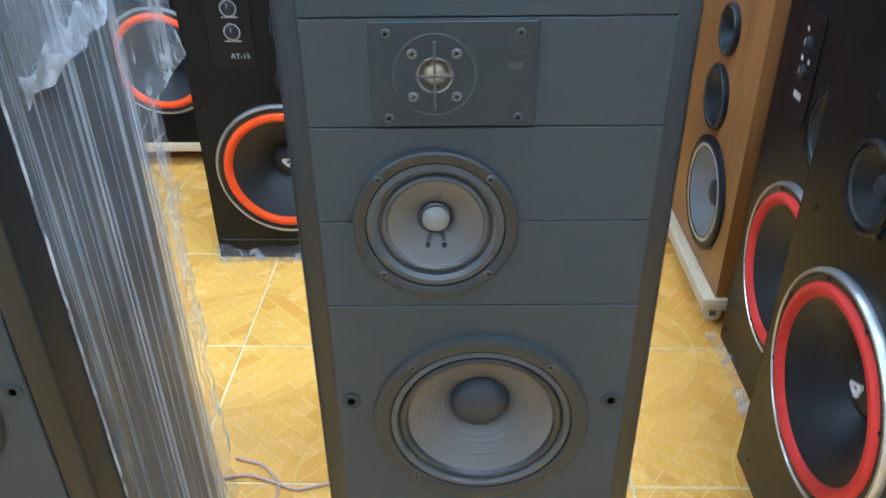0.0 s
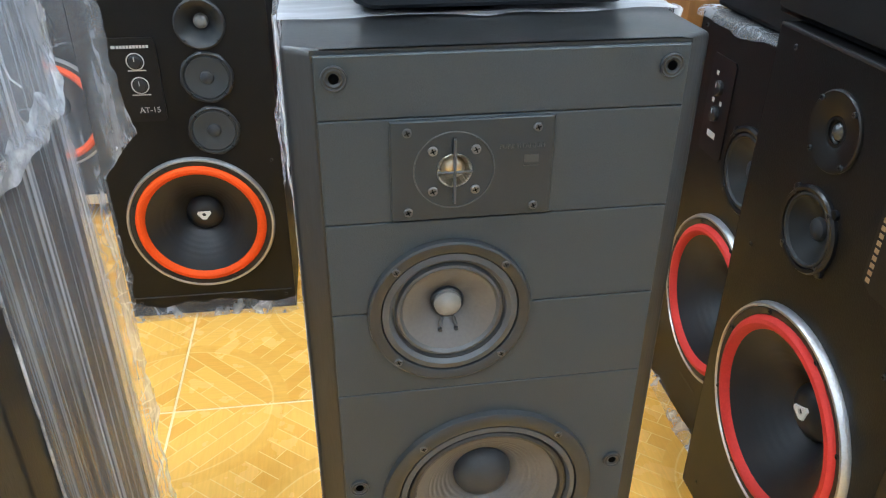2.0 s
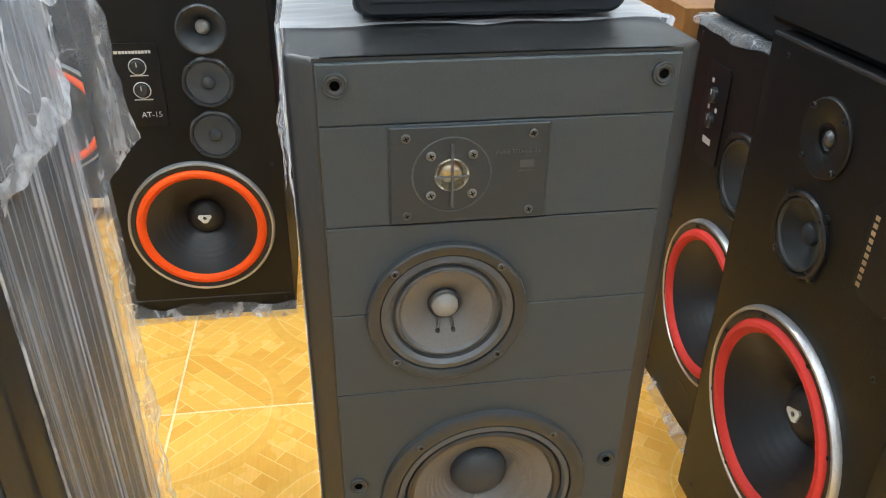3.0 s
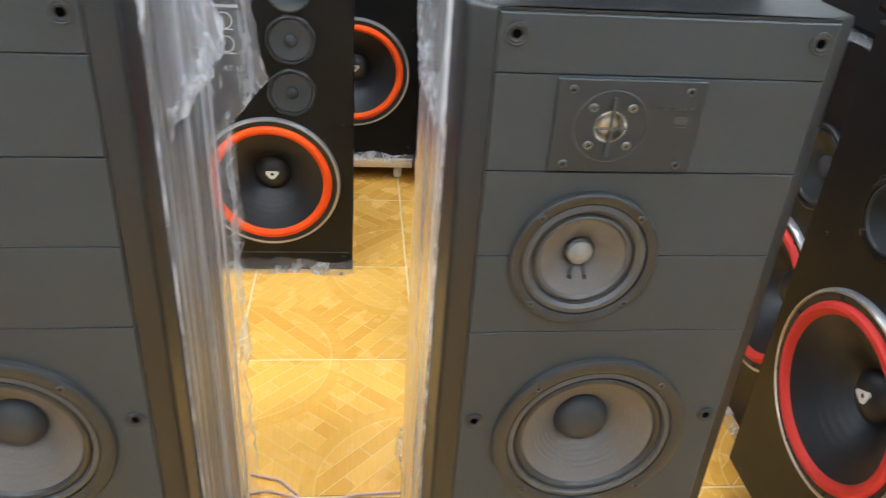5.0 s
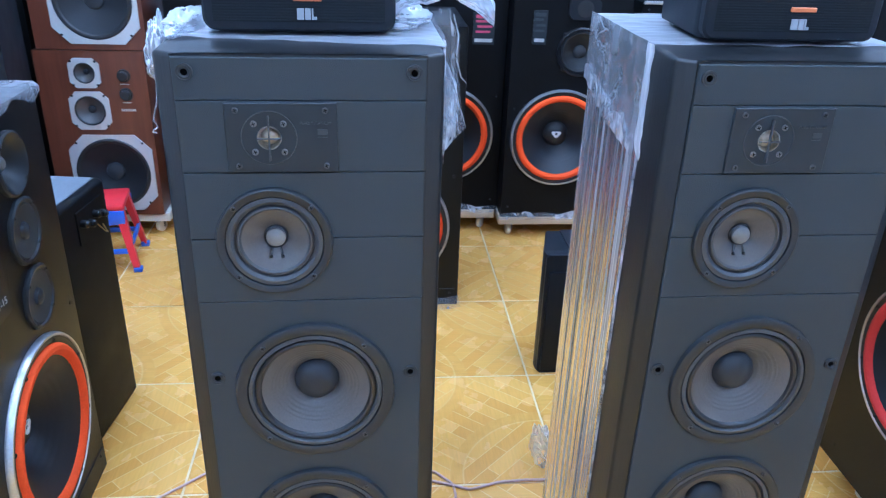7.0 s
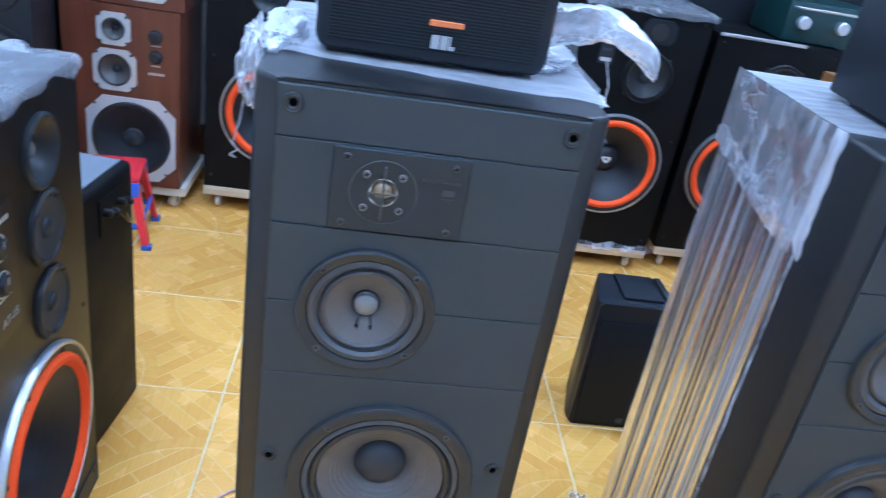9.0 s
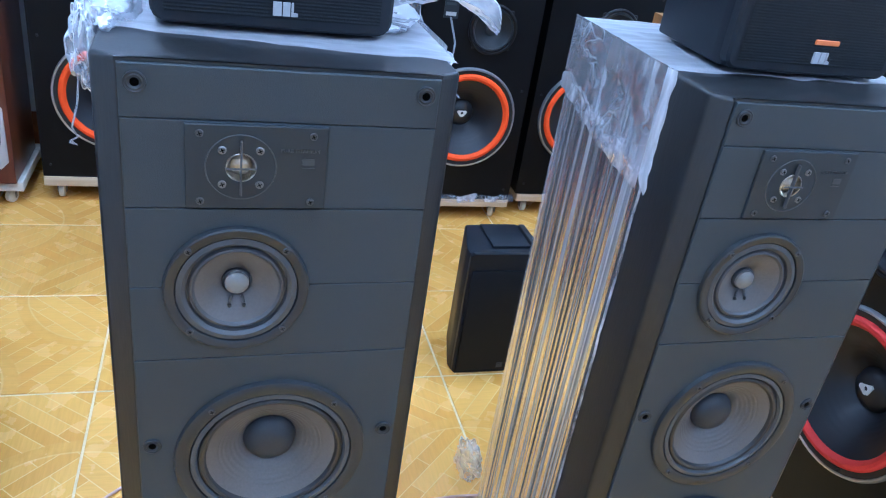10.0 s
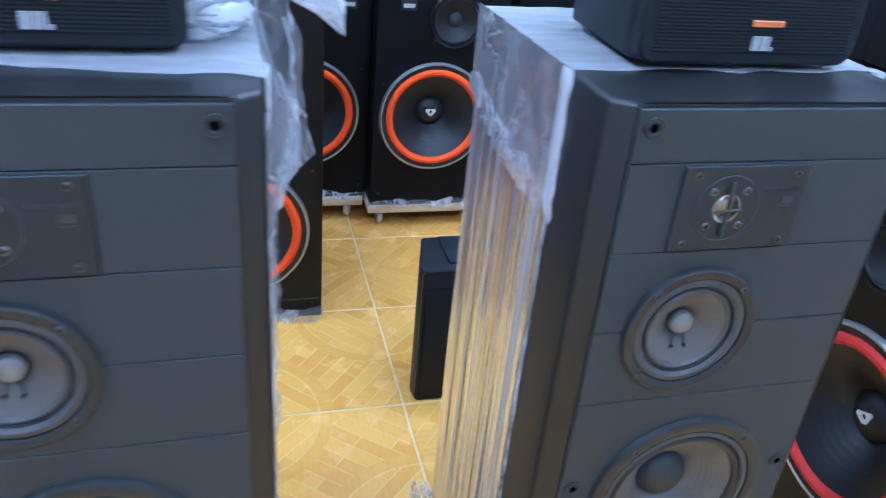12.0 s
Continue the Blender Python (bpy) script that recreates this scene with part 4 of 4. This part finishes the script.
speaker_d = thing("floor_speaker", (0.66, 0.711, 0), -90, "black speaker with red woofer surround and film on top", "speaker", "black speakers with red surrounds")
cabinet(speaker_d, 0.485, 1.02, 0.42, [(0.028, 0.385, 0.186), (0.075, 0.745, 0.085)])
big_woofer(speaker_d, 0.028, 0.385, RED, 0.212, None)
round_driver(speaker_d, "midrange", 0.075, 0.745, 0.098, "cone", "black midrange driver")
plate_d = control_plate(speaker_d, -0.15, -0.041, 0.715, 0.945, [(-0.098, 0.875), (-0.097, 0.815)], [(-0.122, -0.112, 0.900, 0.910), (-0.122, -0.112, 0.838, 0.848), (-0.086, -0.076, 0.838, 0.848), (-0.118, -0.080, 0.757, 0.772)], False)
corner_screws(speaker_d, 0.485, 1.02)
part("slot_print", bars([(-0.03, 0.05, 0.112, 0.120)], -0.0008, 0.0), RING, speaker_d)
top_film(speaker_d, 0.485, 0.41, 1.02, 9.4, 0.014)
skirt_film(speaker_d, 0.485, 4.6, high=0.018)

box_c = thing("bookshelf_speaker", (0.548, 0.225, 1.1235), -90, "plain black speaker box standing on a larger speaker", "speaker")
box_c.scale = (0.94, 0.94, 0.94)
part("cabinet", box(-0.25, 0.25, 0.0, 0.33, 0.0, 0.36, 0.006), BLACK, box_c)
part("grille", box(-0.235, 0.235, -0.012, -0.001, 0.012, 0.348, 0.006), GRILLE, box_c, "black cloth grille")


box_d = thing("bookshelf_speaker", (0.685, 0.715, 1.0305), -90, "plain black speaker box on a film-topped speaker", "speaker")
part("cabinet", box(-0.228, 0.228, 0.0, 0.33, 0.0, 0.34, 0.006), BLACK, box_d)
part("grille", box(-0.214, 0.214, -0.010, -0.001, 0.012, 0.328, 0.005), GRILLE, box_d, "black cloth grille")


# ---- back row ----
def back_speaker(at, rz, w, h, wx, wz, plate, mids, label, hornbox=None):
    t = thing("floor_speaker", at, rz, label, "speaker", "black speakers with orange surrounds")
    holes = [(wx, wz, 0.187)] + [(x, z, r * 0.85) for x, z, r, s in mids if s != "dish"]
    cabinet(t, w, h, 0.42, holes, front=BLACK)
    big_woofer(t, wx, wz, ORANGE, 0.213)
    for x, z, r, s in mids:
        round_driver(t, "tweeter" if r < 0.08 else "midrange", x, z, r, s, "black driver")
    if plate:
        x0, x1, z0, z1, m = plate
        p = part("label_plate", board(rect(x0, x1, z0, z1), -0.003, 0.0), PLATE, t, "small framed label plate")
        lines, high, wide = [], (z1 - z0) * 0.13, x1 - x0
        for i, (a, b) in enumerate(((0.12, 0.88), (0.12, 0.70), (0.20, 0.88), (0.12, 0.80))):
            top = z1 - 0.010 - i * high * 1.25
            lines.append((x0 + a * wide, x0 + b * wide, top - high * (0.55 if i else 0.8), top))
        part("print", bars(lines, -0.0036, -0.003), m, p)
        part("print", bars([(x0 + 0.008, x1 - 0.008, z0 + 0.010, z0 + 0.024)], -0.0036, -0.003), PALEFRAME, p)
    if hornbox:
        x0, x1, z0, z1 = hornbox
        hb = part("horn", board([(x0 + 0.02, z0), (x1 - 0.02, z0), (x1, z0 + 0.02), (x1, z1 - 0.02), (x1 - 0.02, z1), (x0 + 0.02, z1), (x0, z1 - 0.02), (x0, z0 + 0.02)], -0.012, 0.0), MOULD, t, "grey moulded horn tweeter")
        part("throat", loft([(0.034, 0.012), (0.026, 0.013), (0.016, 0.0125), (0, 0.0125)], (x0 + x1) / 2, (z0 + z1) / 2, 24), RUBBER, hb)
    corner_screws(t, w, h, 0.0)
    return t


DZ = 0.106
dolly((0.125, 1.985, 0), 0, 0.50, 0.44, PINE, "raw pine dolly on ivory casters under a speaker")
speaker_f = back_speaker((0.125, 1.98, DZ), 0, 0.49, 0.99, -0.012, 0.368, (-0.162, -0.105, 0.765, 0.90, GREYPRINT), [(0.045, 0.735, 0.100, "cone")], "black speaker with orange woofer and moulded horn on a dolly", (-0.02, 0.11, 0.865, 0.955))
skirt_film(speaker_f, 0.49, 2.2, high=0.022)
top_film(speaker_f, 0.49, 0.41, 0.99, 3.3, 0.02)
dolly((-0.375, 2.065, 0), 0, 0.48, 0.44, PINE, "raw pine dolly on ivory casters under a speaker")
speaker_g = back_speaker((-0.375, 2.07, DZ), 0, 0.50, 1.05, 0.0, 0.354, (0.105, 0.195, 0.745, 0.875, STICKER), [(-0.03, 0.75, 0.10, "cone")], "black speaker with orange woofer and a pink label on a dolly")
skirt_film(speaker_g, 0.50, 7.2, high=0.022)
dolly((-1.27, 2.105, 0), 0, 0.50, 0.44, PINE, "raw pine dolly on ivory casters under a speaker")
speaker_h = back_speaker((-1.27, 2.11, DZ), 0, 0.50, 1.10, 0.02, 0.338, None, [(0.01, 0.645, 0.098, "cone"), (-0.02, 0.80, 0.065, "horn")], "black speaker with an orange woofer surround on a dolly")
dolly((0.69, 2.05, 0), 0, 0.50, 0.44, PINE, "raw pine dolly on ivory casters under a speaker")
speaker_j = back_speaker((0.69, 2.05, DZ), 0, 0.52, 0.93, -0.012, 0.375, None, [(0.05, 0.75, 0.10, "cone")], "black speaker with an orange woofer surround on a dolly")
part("edge_trim", box(-0.255, 0.10, -0.006, 0.0, 0.922, 0.936, 0.002), SILVER, speaker_j, "bright trim strip")

# made-up tall boxes with grilles, filling the dark clutter behind the back row
for bx, bw, bh, lab in ((0.62, 0.46, 1.78, "tall plain black box standing in for dark clutter by the wall"), (1.13, 0.50, 1.60, "tall plain black box standing in for dark clutter by the wall"), (0.10, 0.50, 1.72, "tall plain black box standing in for dark clutter by the wall")):
    tall = thing("speaker_cabinet", (bx, 2.485, 0), 0, lab, "speaker", "black cabinets against the wall")
    part("cabinet", box(-bw / 2, bw / 2, 0.0, 0.205, 0.0, bh, 0.006), BLACK, tall)
    part("grille", box(-bw / 2 + 0.02, bw / 2 - 0.02, -0.012, -0.001, 0.03, bh - 0.03, 0.005), GRILLE, tall, "black cloth grille")

deck = thing("amplifier", (0.86, 2.09, DZ + 0.936), 0, "dark teal amplifier with two bright knobs on a speaker", "amplifier")
part("case", box(-0.17, 0.22, 0.0, 0.30, 0.0, 0.15, 0.004), TEAL, deck)
for kx in (-0.10, 0.06):
    part("knob", loft([(0.026, 0.0), (0.025, 0.022), (0.022, 0.025), (0, 0.025)], kx, 0.075, 24), SILVER, deck, "bright metal knob")
part("handle", tube([(-0.15, -0.002, 0.13), (-0.15, -0.025, 0.13), (0.2, -0.025, 0.13), (0.2, -0.002, 0.13)], 0.005), SILVER, deck)


# ---- brown studio monitors, one stacked on the other ----
def octagon(r, k=0.62):
    c = r * k
    return [(-c, -r), (c, -r), (r, -c), (r, c), (c, r), (-c, r), (-r, c), (-r, -c)]


def framed_driver(parent, name, cx, cz, r, cone_r, label, cone):
    w = part(name, board([(x, z) for x, z in octagon(r)], -0.006, 0.0, [(0, 0, cone_r)]), PALEFRAME, parent, label, at=(cx, 0, cz))
    part("surround", loft([(cone_r + 0.001, 0.004), (cone_r * 0.96, 0.009), (cone_r * 0.90, 0.008), (cone_r * 0.86, 0.002)], n=44), RUBBER, w)
    part("cone", loft([(cone_r * 0.87, 0.003), (cone_r * 0.5, -0.014), (cone_r * 0.24, -0.026)], n=44), cone, w)
    part("dust_cap", loft([(cone_r * 0.27, -0.027), (cone_r * 0.23, -0.015), (cone_r * 0.1, -0.009), (0, -0.008)], n=24), CAP, w)
    for a in (45, 135, 225, 315):
        place("screw", SCREWDARK, w, at=(r * 1.12 * math.cos(radians(a)), -0.0062, r * 1.12 * math.sin(radians(a))))
    return w


def monitor(at, rz, label):
    t = thing("studio_monitor", at, rz, label, "speaker", "brown studio monitors")
    w, h = 0.43, 0.705
    cabinet(t, w, h, 0.36, [(0.03, 0.192, 0.150), (-0.025, 0.462, 0.060), (-0.025, 0.616, 0.040)], body=WALNUT, front=WALNUT)
    framed_driver(t, "woofer", 0.03, 0.192, 0.168, 0.152, "dark woofer in a pale eight-sided frame", CONEBLACK)
    framed_driver(t, "midrange", -0.025, 0.462, 0.079, 0.062, "midrange in a pale eight-sided frame", CONE)
    framed_driver(t, "tweeter", -0.025, 0.616, 0.060, 0.042, "tweeter in a pale eight-sided frame", CONE)
    for z in (0.606, 0.530):
        k = part("knob", loft([(0.027, 0.0), (0.026, 0.004), (0.020, 0.005), (0.019, 0.018), (0.016, 0.02), (0, 0.02)], 0.125, z, 24), RUBBER, t)
        part("print", bars([(0.108, 0.142, z - 0.036, z - 0.032)], -0.0008, 0.0002), PALEFRAME, k)
    part("print", bars([(0.098 + 0.0085 * i, 0.1045 + 0.0085 * i, 0.460, 0.470) for i in range(7)], -0.0009, 0.0), PALEFRAME, t)
    return t


dolly((-1.81, 2.045, 0), 0, 0.46, 0.40, IVORY, "white wheeled dolly under stacked brown monitors")
monitor_low = monitor((-1.812, 2.03, DZ), 0, "red-brown veneered monitor with pale driver frames on a dolly")
monitor_top = copy_thing(monitor_low, pose(-1.795 * UNIT, 2.034 * UNIT, (DZ + 0.707) * UNIT, 0, 0, -0.6))
monitor_top["label"] = "red-brown veneered monitor stacked on top of another"


# ---- wooden speaker beside the red pair ----
dolly((0.605, 1.305, 0), -90, 0.64, 0.42, PINE, "raw pine dolly on casters under an oak speaker")
speaker_w = thing("floor_speaker", (0.64, 1.305, DZ), -90, "orange oak three-way speaker with grey-rimmed drivers on a dolly", "speaker")
cabinet(speaker_w, 0.625, 0.925, 0.36, [(0.085, 0.235, 0.135), (0.040, 0.492, 0.075), (0.055, 0.684, 0.055)], body=OAK, front=OAK)
for nm, x, z, r in (("woofer", 0.085, 0.218, 0.168), ("midrange", 0.040, 0.492, 0.092), ("tweeter", 0.055, 0.684, 0.07)):
    wd = part(nm, loft([(r, 0.0), (r, 0.010), (r * 0.95, 0.014), (r * 0.86, 0.012), (r * 0.82, 0.004)], n=44), MOULD, speaker_w, "grey-rimmed driver", at=(x, 0, z))
    part("bright_ring", loft([(r * 0.86, 0.012), (r * 0.84, 0.0145), (r * 0.80, 0.012)], n=44), SILVER if nm == "woofer" else RINGLIGHT, wd)
    part("cone", loft([(r * 0.83, 0.005), (r * 0.76, 0.011), (r * 0.70, 0.005), (r * 0.4, -0.018), (r * 0.2, -0.028)], n=44), BLOTCHGREY if nm == "woofer" else MOULD, wd)
    part("dust_cap", loft([(r * 0.24, -0.029), (r * 0.2, -0.018), (r * 0.1, -0.011), (0, -0.010)], n=24), CAP, wd)
    ring_screws(wd, r * 0.93, (20, 90, 160, 200, 270, 340), 0.013, SCREWDARK)


# ---- speakers and stool on the far left ----
speaker_k = thing("floor_speaker", (-1.44, 0.745, 0), 83, "plain black speaker seen from behind with terminals", "speaker")
part("cabinet", box(-0.135, 0.135, 0.0, 0.30, 0.0, 0.70, 0.016, 4), BLACK, speaker_k)
cup = part("terminal_cup", board(rect(-0.05, 0.095, 0.575, 0.665), -0.005, -0.0005), BLACK, speaker_k, "moulded terminal cup")
for i in range(4):
    part("terminal", loft([(0.011, 0.005), (0.011, 0.020), (0.006, 0.026), (0, 0.026)], -0.03 + 0.035 * i, 0.63 - 0.012 * (i % 2), 14), GLOSSBLACK, cup)
part("wire", tube([(0.02, -0.02, 0.61), (0.03, -0.035, 0.585), (0.05, -0.03, 0.575), (0.065, -0.012, 0.59)], 0.0018), GOLD, cup)
# grey panel, lighter than the black cabinet below it
part("top_panel", box(-0.115, 0.118, 0.022, 0.282, 0.699, 0.7025, 0.001, 1), BLOTCHGREY, speaker_k, "blotchy grey top")

speaker_m = thing("floor_speaker", (-2.18, 1.60, 0), 12, "dark grey speaker with a round moulded driver", "speaker")
cabinet(speaker_m, 0.44, 1.03, 0.40, [(0.06, 0.62, 0.15)], body=MOULD, front=MOULD)
round_driver(speaker_m, "woofer", 0.06, 0.62, 0.18, "cone", "dark grey driver")
round_driver(speaker_m, "midrange", 0.12, 0.90, 0.075, "dish", "round moulded driver plate")
speaker_n = thing("floor_speaker", (-2.28, 2.12, 0), 0, "tall black speaker cabinet by the wall", "speaker")
cabinet(speaker_n, 0.44, 1.45, 0.40, [(0, 0.40, 0.15)])
round_driver(speaker_n, "woofer", 0, 0.40, 0.18, "cone", "black woofer")


def stool(at, rz):
    t = thing("plastic_stool", at, rz, "small red and blue plastic stool on the tiles", "stool")
    part("seat", prism([(-0.10, -0.10), (0.10, -0.10), (0.10, 0.10), (-0.10, 0.10)], 0.305, 0.335, 0.010, False), STOOLRED, t, "red seat")
    for sx in (-1, 1):
        for sy in (-1, 1):
            bm = bmesh.new()
            for z, o, a in ((0.0, 0.135, 0.024), (0.31, 0.095, 0.034)):
                for dx, dy in ((0, 0), (-a, 0), (-a, -a * 0.35), (-a * 0.35, -a * 0.35), (-a * 0.35, -a), (0, -a)):
                    bm.verts.new((sx * (o + dx), sy * (o + dy), z))
            bm.verts.ensure_lookup_table()
            for i in range(6):
                j = (i + 1) % 6
                bm.faces.new((bm.verts[i], bm.verts[j], bm.verts[j + 6], bm.verts[i + 6]))
            bm.faces.new([bm.verts[i] for i in range(6)])
            bmesh.ops.recalc_face_normals(bm, faces=bm.faces[:])
            part("leg", bm, STOOLRED, t, "red leg")
            part("foot", box(sx * 0.125 - 0.017, sx * 0.125 + 0.017, sy * 0.125 - 0.017, sy * 0.125 + 0.017, 0.0005, 0.022, 0.004), STOOLBLUE, t, "blue foot")
    for s in (-1, 1):
        part("brace", box(-0.115, 0.115, s * 0.112 - 0.006, s * 0.112 + 0.006, 0.09, 0.115, 0.003), STOOLBLUE, t, "blue brace")
        part("brace", box(s * 0.112 - 0.006, s * 0.112 + 0.006, -0.115, 0.115, 0.12, 0.145, 0.003), STOOLBLUE, t, "blue brace")
        part("apron", box(-0.10, 0.10, s * 0.1 - 0.004, s * 0.1 + 0.004, 0.235, 0.306, 0.003), STOOLBLUE, t, "blue apron")
    return t


stool((-1.775, 1.80, 0), 8).scale.z = 0.83


# ---- small moulded speaker standing on the floor between the towers ----
mini = thing("compact_speaker", (-0.03, 0.91, 0), 0, "small dark moulded speaker standing upright on the tiles", "speaker")
part("cabinet", prism([(-0.128, 0.012), (0.128, 0.012), (0.131, 0.045), (0.092, 0.20), (-0.092, 0.20), (-0.131, 0.045)], 0.0, 0.428, 0.008), MOULD, mini, "dark moulded cabinet with tapering sides")
part("front_frame", board([(-0.118, 0.002), (0.118, 0.002), (0.128, 0.012), (0.128, 0.42), (0.118, 0.43), (-0.118, 0.43), (-0.128, 0.42), (-0.128, 0.012)], 0.0, 0.014), MOULD, mini)
part("grille", box(-0.118, 0.118, -0.007, -0.0005, 0.012, 0.375, 0.005), GRILLE, mini, "black grille")
part("badge", bars([(0.015, 0.035, 0.022, 0.036), (0.015, 0.035, 0.038, 0.041)], -0.0078, -0.007), GREYPRINT, mini, "small grey badge")
part("top_plate", box(-0.05, 0.07, 0.04, 0.185, 0.4275, 0.437, 0.003), MOULD, mini, "raised mounting plate")
part("top_slot", box(0.072, 0.092, 0.05, 0.17, 0.4275, 0.445, 0.004), RUBBER, mini)


# ---- cables and scraps on the floor ----
def cable(points, label):
    pts = []
    for (a, b) in zip(points, points[1:]):
        for i in range(8):
            k = i / 8
            pts.append((a[0] + (b[0] - a[0]) * k, a[1] + (b[1] - a[1]) * k, 0.0045))
    sm = [pts[0]] + [tuple((p[c] + q[c] + r[c]) / 3 for c in range(3)) for p, q, r in zip(pts, pts[1:], pts[2:])] + [pts[-1]]
    return whole("speaker_cable", tube(sm, 0.0035, 8), PINK, label, "cable")


cable([(-0.66, 0.40), (-0.56, 0.42), (-0.50, 0.40), (-0.44, 0.375), (-0.36, 0.40), (-0.28, 0.405), (-0.18, 0.40)], "thin pink cable lying across the tiles")
cable([(-0.60, 0.47), (-0.53, 0.45), (-0.485, 0.40), (-0.48, 0.35), (-0.52, 0.31), (-0.58, 0.30)], "thin pink cable loop on the tiles")
cable([(-1.38, 0.30), (-1.28, 0.36), (-1.18, 0.44), (-1.08, 0.53), (-1.0, 0.60)], "thin pink cable lying across the tiles")

scrap = thing("film_scrap", (-0.235, 0.47, 0), 20, "crumpled scrap of clear film on the tiles", "plastic film")
crumple(scrap, "film_crumple", (0, 0, 0.062), (0.02, 0.045, 0.055), 21.0, "crumpled clear film")
scrap_b = thing("film_scrap", (-1.28, 0.19, 0), 60, "crumpled scrap of clear film on the tiles", "plastic film")
crumple(scrap_b, "film_crumple", (0, 0, 0.02), (0.05, 0.03, 0.015), 23.0, "crumpled clear film")


# ---- floor tiles ----
def tile_mesh():
    bm = box(-0.2466, 0.2466, -0.2466, 0.2466, -0.0018, 0.0, 0)
    bmesh.ops.bevel(bm, geom=[e for e in bm.edges if all(v.co.z > -0.001 for v in e.verts)], offset=0.0012, segments=1, affect="EDGES")
    return mesh_only(bm, TILE)


TILE_MESH = tile_mesh()
for i in range(-6, 6):
    for j in range(-8, 4):
        x, y = -0.19 + 0.5 * (i + 0.5), 0.90 + 0.5 * (j + 0.5)
        if X0 - 0.2 < x < X1 + 0.2 and Y0 - 0.1 < y < Y1 + 0.2:
            place("tile", TILE_MESH, floor, at=(x, y, 0), turn=(0, 0, 90 * ((i + j + 1) % 2) + 180 * (i % 2)))
